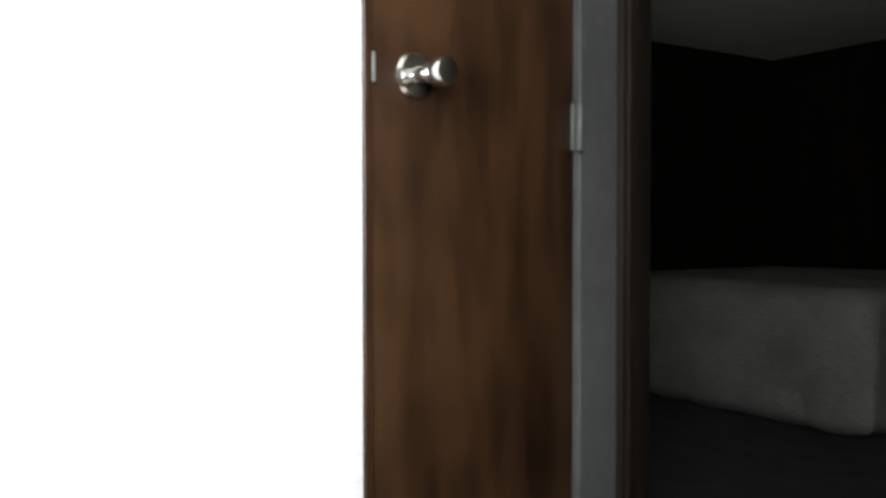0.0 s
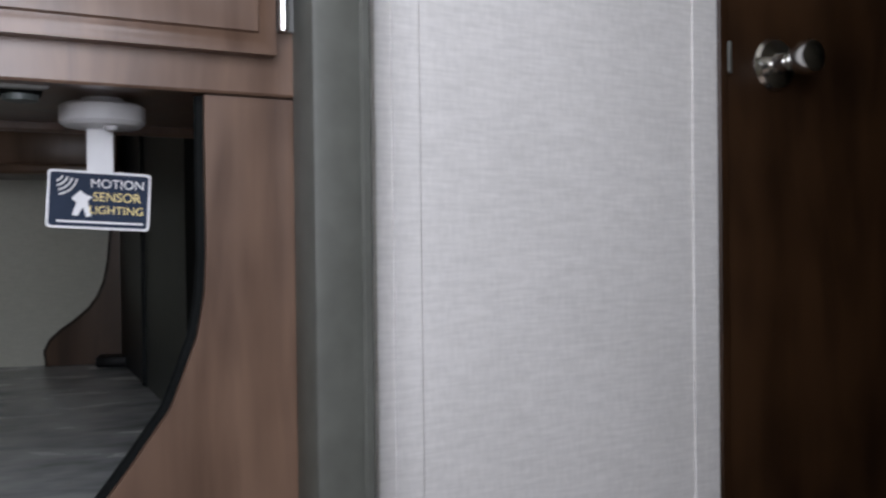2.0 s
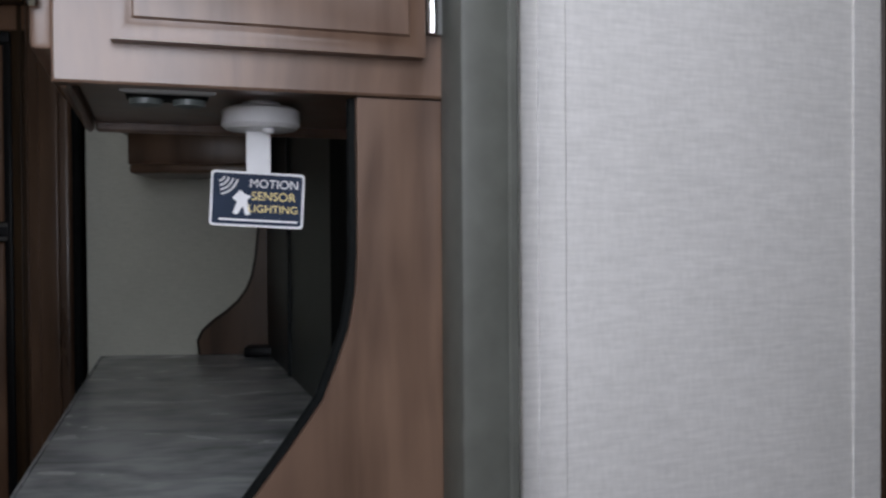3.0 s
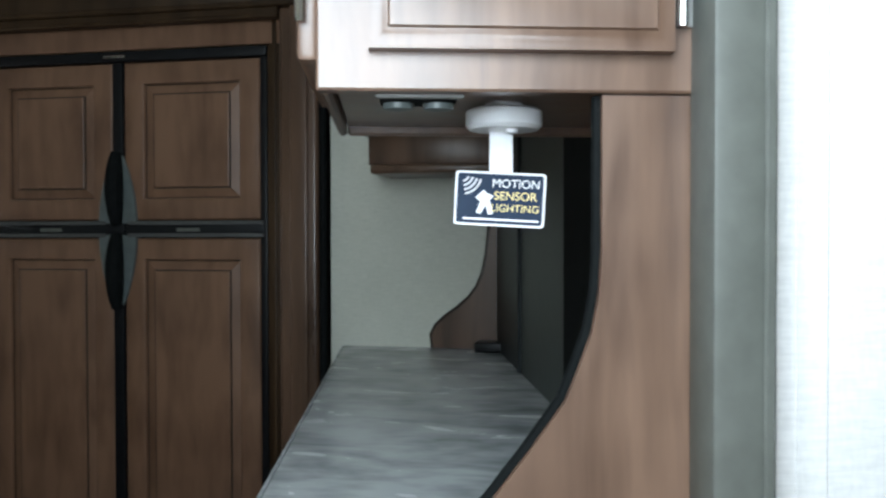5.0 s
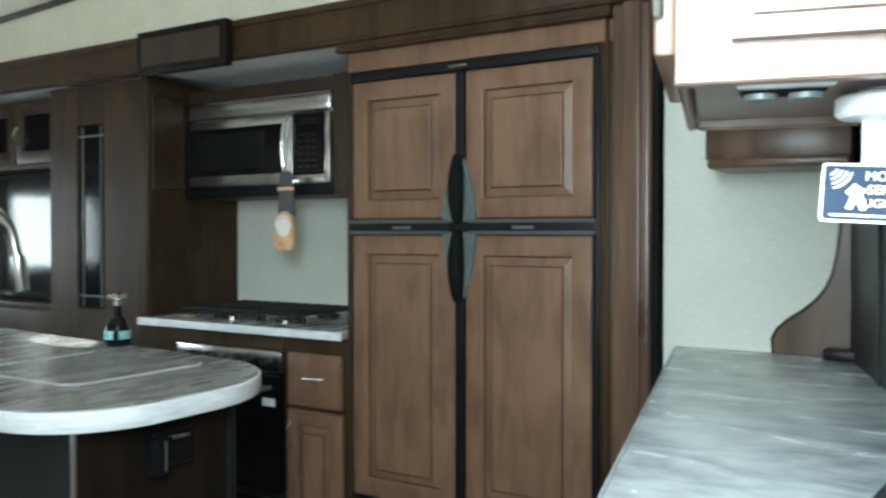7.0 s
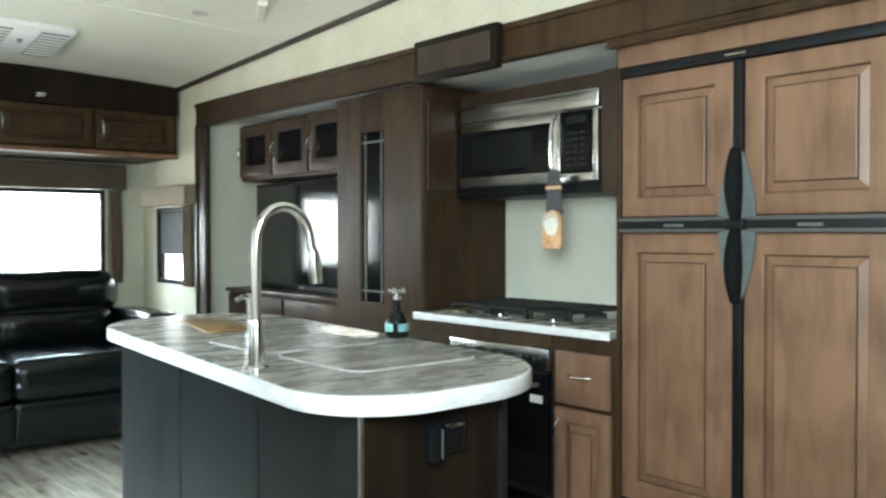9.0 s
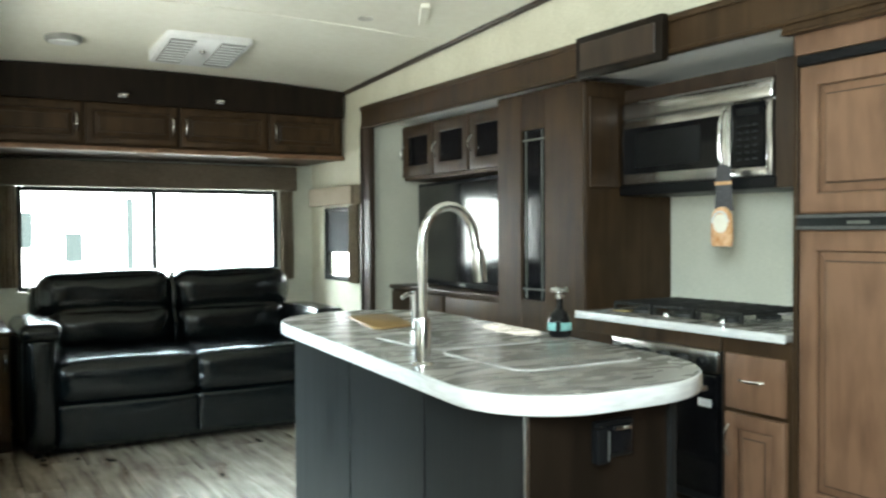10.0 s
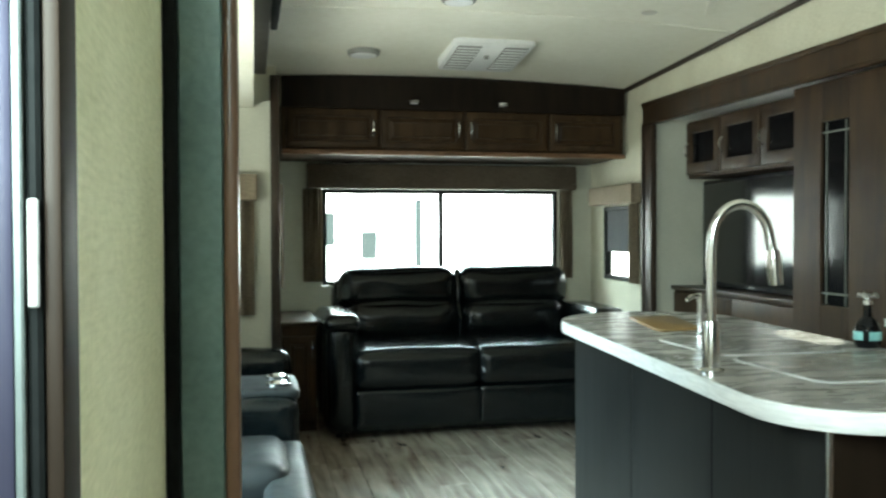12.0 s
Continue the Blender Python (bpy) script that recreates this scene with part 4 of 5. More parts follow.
def microwave():
    m = thing("microwave", (2.72, 2.45, 1.432), "over-the-range stainless microwave with black glass door", "microwave")
    X = 2.607
    part("body", box(X + 0.02, 2.915, 2.072, 2.838, 1.440, 1.775, 0.004), STEEL, m)
    part("top_vent", box(X + 0.002, X + 0.03, 2.072, 2.838, 1.705, 1.777, 0.010, 3), STEEL, m, "brushed steel vent strip")
    d = part("door", box(X, X + 0.025, 2.255, 2.838, 1.436, 1.700, 0.006, 2), STEEL, m)
    part("door_glass", box(X - 0.003, X, 2.290, 2.815, 1.478, 1.668, 0.001), GLASSB, d, "black door glass")
    part("window_mesh", box(X - 0.0045, X - 0.003, 2.395, 2.745, 1.505, 1.645, 0.0005), BLACK, d)
    pts = [(X - 0.010 - 0.022 * math.sin(math.pi * k / 12) ** 0.5, 2.268 + 0.008 * math.sin(math.pi * k / 12), 1.455 + 0.235 * k / 12) for k in range(13)]
    part("handle", tube(pts, 0.0075, 12), CHROME, d, "curved steel handle")
    c = part("control_panel", box(X - 0.002, X + 0.025, 2.100, 2.250, 1.470, 1.700, 0.003), GLASSB, m, "black control panel")
    part("display", box(X - 0.0035, X - 0.002, 2.125, 2.225, 1.655, 1.680, 0.0005), BLACK, c)
    for r in range(6):
        for q in range(3):
            part("button_bar", box(X - 0.0035, X - 0.002, 2.130 + q * 0.034, 2.152 + q * 0.034, 1.495 + r * 0.024, 1.502 + r * 0.024, 0), LEATHER_G, c)
    part("right_stile", box(X, X + 0.025, 2.072, 2.098, 1.436, 1.700, 0.005, 2), STEEL, m)
    part("bottom_rail", box(X, X + 0.025, 2.098, 2.252, 1.436, 1.468, 0.004, 2), STEEL, m)
    part("hood_base", box(X + 0.005, 2.915, 2.060, 2.85, 1.392, 1.434, 0.006, 2), BLACK, m, "black underside with vents")
    s = thing("microwave_surround", (2.75, 2.35, 1.40), "dark stained wooden frame around the microwave", "cabinet")
    part("top_rail", box(X + 0.03, 2.915, 1.83, 2.847, 1.780, 1.835, 0.003), WOOD_V, s)
    part("side_panel", box(X + 0.01, 2.915, 1.985, 2.066, 1.392, 1.835, 0.003), WOOD_V, s)
    part("side_panel", box(X - 0.04, 2.915, 1.828, 1.815, 1.392, 1.835, 0.003), WOOD_V, s)
    part("filler", box(X + 0.05, 2.915, 1.815, 1.985, 1.392, 1.78, 0.003), WOOD_V, s)


microwave()


def hang_tag():
    y, x = 2.228, 2.545
    t = thing("hanging_tag", (x, y, 1.19), "grey strap with a round printed orange tag on the microwave handle", "tag")
    part("strap", prism(rounded_poly([(y - 0.042, 1.315), (y + 0.042, 1.315), (y + 0.034, 1.480), (y - 0.024, 1.480)], [0.004, 0.004, 0.02, 0.02], 4), x, x + 0.006, 'x', 0.001), SHADE, t, "grey-brown strap")
    part("band", box(x - 0.004, x, y - 0.038, y + 0.038, 1.408, 1.420, 0.001), AMBER, t)
    out = [(y + 0.045 * math.cos(k * math.pi / 12), 1.282 + 0.048 * math.sin(k * math.pi / 12)) for k in range(13)]
    out += [(y - 0.048, 1.21), (y - 0.040, 1.187), (y + 0.040, 1.187), (y + 0.048, 1.21)]
    tag = part("tag_body", prism(out, x - 0.016, x, 'x', 0.004, 2), AMBER, t, "orange printed tag")
    part("disc", lathe([(0.034, 0.0), (0.032, -0.003), (0.0, -0.003)], (x - 0.016, y, 1.270), 'x', 24), CREAM, tag, "pale round print")
    ring = [(x - 0.0185, y + 0.036 * math.cos(a), 1.272 + 0.040 * math.sin(a)) for a in [math.pi * k / 12 for k in range(13)]]
    part("arc", tube(ring, 0.004, 6), WHITE, tag)


hang_tag()


def kitchen_base():
    c = thing("kitchen_counter", (2.6, 2.32, 0.89), "grey wood-look laminate counter with white edge", "countertop")
    part("slab", box(2.374, 2.918, 1.828, 2.846, 0.896, 0.920, 0.003), LAM, c)
    part("edge_band", box(2.366, 2.374, 1.828, 2.846, 0.892, 0.921, 0.003, 2), LAM_E, c, "white laminate edge")
    b = thing("base_cabinet", (2.6, 2.32, FZ), "stained maple base cabinet with drawer and door", "cabinet")
    part("body", box(2.402, 2.918, 1.828, 2.104, FZ, 0.8955, 0.002), WOOD_D, b)
    part("apron", box(2.392, 2.42, 2.104, 2.846, 0.838, 0.8955, 0.003), WOOD_D, b)
    part("side_panel", box(2.395, 2.918, 2.64, 2.846, FZ, 0.838, 0.002), WOOD_D, b)
    dr = part("drawer_front", box(2.386, 2.402, 1.842, 2.080, 0.655, 0.838, 0.006, 2), WOOD, b)
    flat_pull('x', 1.92, 2.02, 2.386, 0.755, dr)
    d = raised_door('x', 1.842, 2.080, 0.20, 0.640, 2.382, b, WOOD, rail=0.05)
    bow_handle('x', 2.058, 2.382, 0.50, 0.60, d)
    o = thing("oven", (2.6, 2.37, 0.30), "built-in black glass range oven with steel control strip", "oven")
    part("body", box(2.41, 2.90, 2.108, 2.636, 0.30, 0.835, 0.003), BLACK, o)
    p = part("control_panel", box(2.380, 2.41, 2.108, 2.636, 0.758, 0.836, 0.006, 2), STEEL, o, "stainless control strip")
    for k in range(5):
        part("knob", lathe([(0.018, 0.0), (0.017, -0.018), (0.013, -0.022), (0.0, -0.022)], (2.380, 2.17 + k * 0.095, 0.797), 'x', 16), BLACK, p)
    d = part("door", box(2.384, 2.41, 2.114, 2.630, 0.335, 0.752, 0.006, 2), GLASSB, o, "black glass oven door")
    pts = [(2.384, 2.16, 0.705), (2.35, 2.17, 0.705), (2.345, 2.37, 0.705), (2.35, 2.57, 0.705), (2.384, 2.58, 0.705)]
    part("handle", tube(pts, 0.010, 10), STEEL, d, "steel bar handle")
    part("label_strip", box(2.381, 2.384, 2.135, 2.195, 0.640, 0.668, 0.001), WHITE, d, "white paper sticker")
    k = thing("cooktop", (2.62, 2.37, 0.922), "black gas cooktop with cast iron grates", "cooktop")
    part("tray", box(2.46, 2.86, 2.07, 2.74, 0.921, 0.925, 0.002, 1), STEEL, k, "steel spill tray")
    for y in (2.19, 2.40, 2.62):
        for x in (2.54, 2.74):
            part("burner", lathe([(0.045, 0.0), (0.045, 0.010), (0.030, 0.012), (0.030, 0.015), (0.0, 0.016)], (x, y, 0.925), 'z', 20), IRON, k)
    for y0 in (2.085, 2.305, 2.525):
        g = bmesh.new()
        for q in range(4):
            box(2.475, 2.841, y0 + 0.004 + q * 0.062, y0 + 0.016 + q * 0.062, 0.952, 0.964, 0.003, 1, g)
        for x in (2.475, 2.64, 2.83):
            box(x, x + 0.012, y0, y0 + 0.205, 0.950, 0.962, 0.003, 1, g)
        for x in (2.475, 2.83):
            for y in (y0, y0 + 0.194):
                box(x, x + 0.011, y, y + 0.011, 0.9245, 0.953, 0, 1, g)
        part("grate", g, IRON, k)
    for y in (2.16, 2.43):
        part("knob", lathe([(0.014, 0.0), (0.013, 0.012), (0.0, 0.013)], (2.468, y, 0.924), 'z', 14), CHROME, k)
    part("sticker", box(2.462, 2.50, 2.66, 2.72, 0.9252, 0.9262, 0), YELLOW, k, "yellow warning sticker")
    pan = thing("backsplash_panel", (2.905, 2.34, 0.93), "pale sage wallboard backsplash behind the cooktop", "backsplash")
    part("sheet", box(2.906, 2.918, 1.85, 2.846, 0.922, 1.391, 0.001), WALL, pan)
    part("bottom_trim", box(2.898, 2.906, 1.85, 2.846, 0.921, 0.932, 0.002), LAM_E, pan, "pale trim strip")


kitchen_base()


def tall_panel():
    p = thing("pantry_cabinet", (2.6, 3.16, FZ), "tall stained wooden pantry cabinet with narrow glass inlay", "cabinet")
    part("side_panel", box(2.43, 2.916, 2.850, 2.872, FZ, 1.868, 0.002), WOOD_D, p, "dark stained side")
    bm = bmesh.new()
    X = 2.420
    fbox('x', 2.852, 3.118, X, X + 0.022, FZ, 1.868, 0.003, 1, bm)
    fbox('x', 3.292, 3.482, X, X + 0.022, FZ, 1.868, 0.003, 1, bm)
    fbox('x', 3.118, 3.292, X, X + 0.022, 1.700, 1.868, 0.003, 1, bm)
    fbox('x', 3.118, 3.292, X, X + 0.022, FZ, 0.935, 0.003, 1, bm)
    part("front", bm, WOOD_D, p)
    g = part("glass_inlay", box(X + 0.012, X + 0.018, 3.118, 3.292, 0.935, 1.700, 0), GLASSB, p, "dark glass strip")
    for z in (0.985, 1.655):
        part("came", box(X + 0.006, X + 0.012, 3.120, 3.290, z - 0.004, z + 0.004, 0.001), GREY, g, "thin metal strip")
    for y in (3.145, 3.265):
        part("came", box(X + 0.006, X + 0.012, y - 0.003, y + 0.003, 0.94, 1.696, 0.001), GREY, g, "thin metal strip")
    part("body", box(X + 0.03, 2.916, 2.874, 3.48, FZ, 1.86, 0.002), WOOD_D, p)
    u = thing("upper_cabinet", (2.65, 2.83, 1.43), "small stained wooden upper cabinet end beside the microwave", "cabinet")
    part("end_panel", box(2.445, 2.60, 2.840, 2.849, 1.425, 1.80, 0.003), WOOD_D, u)


tall_panel()


def tv_wall():
    c = thing("media_upper_cabinet", (2.7, 4.05, 1.555), "stained wooden upper cabinet with three dark glass doors", "cabinet")
    part("body", box(2.525, 2.916, 3.484, 4.625, 1.545, 1.865, 0.003), WOOD_D, c)
    e = (3.50, 3.875, 4.245, 4.615)
    for k in range(3):
        d = raised_door('x', e[k] + 0.006, e[k + 1] - 0.006, 1.565, 1.855, 2.503, c, WOOD_D, rail=0.062, glass=GLASSB)
        bow_handle('x', e[k + 1] - 0.035, 2.503, 1.66, 1.74, d)
    c = Matrix.Translation((2.66, 4.12, 0))
    use_frame(c @ Matrix.Rotation(radians(-4.5), 4, 'Z') @ c.inverted())
    t = thing("television", (2.66, 4.2, 0.93), "black flat-screen television, switched off", "television")
    part("housing", box(2.622, 2.68, 3.52, 4.715, 0.935, 1.535, 0.006, 2), BLACK, t)
    part("screen", box(2.617, 2.622, 3.545, 4.690, 0.965, 1.515, 0), SCREEN, t, "glossy black screen")
    part("badge", box(2.615, 2.617, 4.09, 4.15, 0.945, 0.955, 0), GRILLE, t)
    part("mount", box(2.68, 2.90, 3.9, 4.3, 1.1, 1.35, 0.004), BLACK, t)
    use_frame()
    l = thing("media_base_cabinet", (2.7, 4.1, FZ), "stained wooden base cabinet with dark top under the television", "cabinet")
    part("body", box(2.512, 2.916, 3.484, 4.755, FZ, 0.905, 0.003), WOOD_D, l)
    part("top", box(2.486, 2.916, 3.484, 4.757, 0.906, 0.930, 0.004, 2), WOOD_V, l)
    for a, b in ((3.50, 4.11), (4.13, 4.74)):
        d = part("drawer_front", box(2.494, 2.512, a, b, 0.74, 0.895, 0.006, 2), WOOD_D, l)
        raised_door('x', a, b, 0.20, 0.725, 2.492, l, WOOD_D, rail=0.055)


tv_wall()


# ---------- island ----------
def island():
    i = thing("kitchen_island", (1.4, 2.3, FZ), "dark espresso kitchen island base with vertical panels", "cabinet")
    body = [(1.180, 1.545), (1.60, 1.545), (1.66, 3.02), (1.225, 3.02)]
    part("body", prism(body, FZ + 0.07, 0.868, 'z'), WOOD_E, i, soft=False)
    part("toe_kick", prism([(1.21, 1.59), (1.58, 1.59), (1.63, 2.98), (1.25, 2.98)], FZ, FZ + 0.07, 'z'), BLACK, i)
    part("end_panel", box(1.186, 1.583, 1.5405, 1.5445, FZ + 0.07, 0.866, 0.001), WOOD_N, i, "near-black brown end panel")
    part("corner_trim", box(1.173, 1.184, 1.537, 1.549, FZ + 0.02, 0.867, 0.003, 2), STEEL, i, "grey rounded corner strip")
    part("corner_trim", box(1.585, 1.605, 1.530, 1.549, FZ + 0.02, 0.867, 0.004, 2), WOOD_E, i)
    for y in (2.02, 2.52):
        x = 1.180 + 0.045 * (y - 1.545) / 1.475
        part("panel_joint", box(x - 0.003, x + 0.004, y - 0.012, y + 0.012, FZ + 0.08, 0.866, 0.001), WOOD_E, i)
    o = thing("outlet", (1.41, 1.535, 0.775), "black double power outlet box on the island's end", "outlet")
    pl = part("cover", box(1.352, 1.462, 1.520, 1.5400, 0.742, 0.826, 0.006, 2), BLACK, o)
    part("face", box(1.380, 1.452, 1.512, 1.520, 0.752, 0.816, 0.004, 2), GLASSB, pl)
    # Silver flap and grey bracket edge stand for highlights on the black box.
    part("flap", box(1.392, 1.440, 1.502, 1.512, 0.806, 0.815, 0.003, 2), CHROME, pl, "flap edge silvered for its highlight")
    part("bracket", box(1.336, 1.366, 1.496, 1.520, 0.738, 0.816, 0.004, 2), BLACK, pl, "black side bracket")
    part("bracket_edge", box(1.364, 1.368, 1.492, 1.496, 0.744, 0.810, 0.001), GREY_J, pl, "grey edge for the light on the bracket")
    t = thing("island_counter", (1.5, 2.4, 0.868), "rounded grey wood-look laminate island top with white edge", "countertop")
    out = rounded_poly([(1.058, 1.432), (1.775, 1.440), (1.965, 3.50), (1.245, 3.42)], [0.22, 0.36, 0.30, 0.40], 14)
    part("edge_band", prism(out, 0.866, 0.9085, 'z', 0.005, 2), LAM_E, t, "thick white laminate edge")
    c = Vector((1.5, 2.45))
    inner = [tuple(c + (Vector(p) - c) * 0.992) for p in out]
    part("top_sheet", prism(inner, 0.9085, 0.9105, 'z'), LAM, t)
    for n, (x0, x1, y0, y1) in enumerate(((1.305, 1.715, 1.735, 2.14), (1.305, 1.715, 2.17, 2.56))):
        s = thing("sink_cover", ((x0 + x1) / 2, (y0 + y1) / 2, 0.911), "grey laminate sink cover with pale rim, set into the island", "sink cover", group="sink covers")
        part("rim", prism(rounded_poly([(x0, y0), (x1, y0), (x1, y1), (x0, y1)], [0.05] * 4, 6), 0.9106, 0.9125, 'z', 0.001), LAM_E, s, "pale rim")
        part("panel", prism(rounded_poly([(x0 + 0.006, y0 + 0.006), (x1 - 0.006, y0 + 0.006), (x1 - 0.006, y1 - 0.006), (x0 + 0.006, y1 - 0.006)], [0.046] * 4, 6), 0.9125, 0.9145, 'z', 0.001), LAM, s)
    b = thing("cutting_board", (1.58, 2.9, 0.911), "flat bamboo cutting board on the island top", "cutting board")
    part("board", prism(rounded_poly([(1.40, 2.72), (1.58, 2.76), (1.68, 3.16), (1.50, 3.18)], [0.03] * 4, 4), 0.911, 0.919, 'z', 0.003, 2), BOARD, b)
    f = thing("faucet", (1.155, 1.945, 0.911), "tall brushed steel gooseneck pull-down faucet on the island", "faucet")
    part("base", lathe([(0.030, 0.0), (0.030, 0.006), (0.021, 0.012), (0.0205, 0.11), (0.018, 0.12)], (1.155, 1.945, 0.911), 'z', 20), CHROME, f)
    pts = [(1.155, 1.945, 1.02), (1.155, 1.945, 1.20)]
    for k in range(1, 13):
        a = math.pi * k / 12
        r = 0.068
        pts.append((1.155 + r - r * math.cos(a), 1.945 - 0.028 * k / 12, 1.225 + 0.085 * math.sin(a)))
    pts.append((1.298, 1.913, 1.18))
    part("neck", tube(pts, 0.0120, 14), CHROME, f)
    part("spray_head", tube([(1.297, 1.913, 1.20), (1.300, 1.912, 1.16), (1.304, 1.911, 1.118)], [0.015, 0.018, 0.017], 14), CHROME, f)
    d = thing("soap_pump", (1.50, 2.62, 0.911), "small chrome soap pump beside the sink", "soap dispenser")
    part("stem", lathe([(0.020, 0.0), (0.020, 0.006), (0.014, 0.010), (0.013, 0.105), (0.016, 0.107), (0.016, 0.135), (0.0, 0.137)], (1.50, 2.62, 0.911), 'z', 16), CHROME, d)
    part("spout", tube([(1.50, 2.62, 1.035), (1.46, 2.60, 1.038), (1.435, 2.590, 1.028)], 0.008, 8), CHROME, d)
    w = thing("bottle", (1.815, 2.24, 0.911), "dark glass bottle with teal label and silver stopper", "bottle")
    z = 0.911
    part("glass_body", lathe([(0.028, 0.0), (0.035, 0.008), (0.0375, 0.030), (0.036, 0.054), (0.027, 0.074), (0.013, 0.088), (0.011, 0.125)], (1.815, 2.24, z), 'z', 24), GLASSB, w)
    part("paper_label", lathe([(0.0370, 0.022), (0.0382, 0.024), (0.0384, 0.044), (0.0370, 0.047)], (1.815, 2.24, z), 'z', 24), TEALP, w, "teal label")
    for k in range(3):
        part("label_bar", box(1.7835, 1.790, 2.202 + 0.0, 2.232, z + 0.022 + k * 0.010, z + 0.032 + k * 0.010, 0), BLACK, w)
    st = part("stopper", lathe([(0.014, 0.0), (0.014, 0.012), (0.008, 0.016), (0.016, 0.026), (0.0, 0.036)], (1.815, 2.24, z + 0.122), 'z', 16), CHROME, w, "silver stopper")
    for k in range(5):
        a = 2 * math.pi * k / 5
        part("petal", tube([(1.815, 2.24, z + 0.145), (1.815 + 0.028 * math.cos(a), 2.24 + 0.028 * math.sin(a), z + 0.150)], [0.005, 0.008], 8), CHROME, st)


island()

# ---------- buffet and hall, in the turned frame ----------
use_frame(BF)


def buffet():
    c = thing("buffet_upper_cabinet", (0.15, 0.155, 1.367), "pale maple hanging cabinet with a raised panel door", "cabinet")
    part("body", box(0.010, 0.30, 0.002, 0.300, 1.376, 2.40, 0.002), WOOD_L, c)
    bm = bmesh.new()
    rings = []
    for e, x in ((0.0, 0.0115), (0.0, -0.004), (0.002, -0.006), (0.045, -0.006), (0.045, 0.0095)):
        rings.append([bm.verts.new((x, v, z)) for v, z in ((e, 1.367 + e), (0.312 - e, 1.367 + e), (0.312 - e, 2.40), (e, 2.40))])
    for r0, r1 in zip(rings, rings[1:]):
        for k in (0, 1, 3):
            bm.faces.new((r0[k], r0[(k + 1) % 4], r1[(k + 1) % 4], r1[k]))
    part("face_frame", bm, WOOD_L, c)
    part("side_rail", box(0.012, 0.31, 0.301, 0.310, 1.366, 1.392, 0.003), WOOD_L, c)
    part("back_rail", box(0.301, 0.31, 0.004, 0.300, 1.366, 1.392, 0.003), WOOD_L, c)
    d = raised_door('x', 0.026, 0.270, 1.398, 2.30, -0.027, c, WOOD_L, rail=0.062, lip=0.015)
    part("hinge", lathe([(0.004, 0.0), (0.0045, 0.004), (0.0045, 0.052), (0.004, 0.056)], (-0.020, 0.020, 1.418), 'z', 10), STEEL, d, "small silver hinge barrel")
    part("hinge_leaf", box(-0.009, -0.006, 0.004, 0.022, 1.420, 1.470, 0.001), GRILLE, d, "small silver hinge leaf")
    d2 = part("side_door", box(0.02, 0.29, 0.311, 0.330, 1.395, 2.30, 0.005, 2), WOOD_L, c)
    part("hinge", lathe([(0.004, 0.0), (0.0045, 0.004), (0.0045, 0.052), (0.004, 0.056)], (0.012, 0.326, 1.425), 'z', 10), CHROME, d2, "small silver hinge barrel")
    l = thing("under_cabinet_light", (0.037, 0.229, 1.375), "small bronze twin reading light under the cabinet", "light")
    part("housing", box(0.018, 0.058, 0.196, 0.262, 1.363, 1.3755, 0.004, 2), SEAL, l)
    part("trim", box(0.012, 0.020, 0.192, 0.266, 1.364, 1.3745, 0.003, 2), GRILLE, l, "worn metal front bar")
    for v in (0.212, 0.246):
        part("lens", lathe([(0.0135, 0.0), (0.0130, -0.005), (0.0, -0.007)], (0.040, v, 1.3635), 'z', 18), SCOOP, l, "dull grey lens")

    # near end panel with its curved front edge
    p = thing("buffet_end_panel", (0.01, 0.1, FZ), "pale maple end panel with curved front edge and black banding", "panel")
    curve = [(0.080, 1.366), (0.080, 1.240), (0.082, 1.205), (0.088, 1.172), (0.098, 1.145), (0.110, 1.115), (0.139, 1.075), (0.168, 1.038), (0.198, 1.003), (0.238, 0.965), (0.300, 0.93), (0.345, 0.905), (0.40, 0.89)]
    outl = [(0.004, FZ), (0.004, 1.366)] + curve + [(0.40, FZ)]
    part("board", prism(outl, 0.000, 0.018, 'x', 0.0), WOOD_L, p, soft=False)
    part("edge_banding", tube([(0.012, a + 0.001, z) for a, z in curve], 0.0055, 8), SEAL, p, "black edge banding")


buffet()


def hall_door():
    d = thing("closet_door", (0.02, -0.70, DECK), "dark brown veneered closet door, closed, with satin knob", "door", kind="structure")
    part("leaf", box(0.004, 0.038, -0.906, -0.488, DECK + 0.01, 2.22, 0.003, 2), WOOD_H, d)
    part("stop", box(-0.002, 0.04, -0.487, -0.471, DECK, 2.25, 0.003), WOOD_H, d, "brown door stop")
    part("strike", box(-0.004, 0.002, -0.489, -0.484, 1.425, 1.460, 0.001), GREY, d, "small satin strike plate")
    k = part("knob", lathe([(0.029, 0.004), (0.030, -0.002), (0.027, -0.007), (0.012, -0.010), (0.0095, -0.022), (0.013, -0.028), (0.018, -0.040), (0.0195, -0.050), (0.017, -0.057), (0.0, -0.059)], (0.004, -0.559, 1.441), 'x', 32), CHROME, d, "satin nickel door knob")
    for z in (1.372, 0.62, 2.05):
        h = part("hinge", lathe([(0.006, 0.0), (0.0065, 0.004), (0.0065, 0.066), (0.006, 0.070)], (-0.003, -0.911, z), 'z', 12), GREY_J, d, "satin hinge barrel")
        part("leaf_plate", box(0.001, 0.0045, -0.906, -0.899, z, z + 0.07, 0.0005), GREY, h)


hall_door()
use_frame()


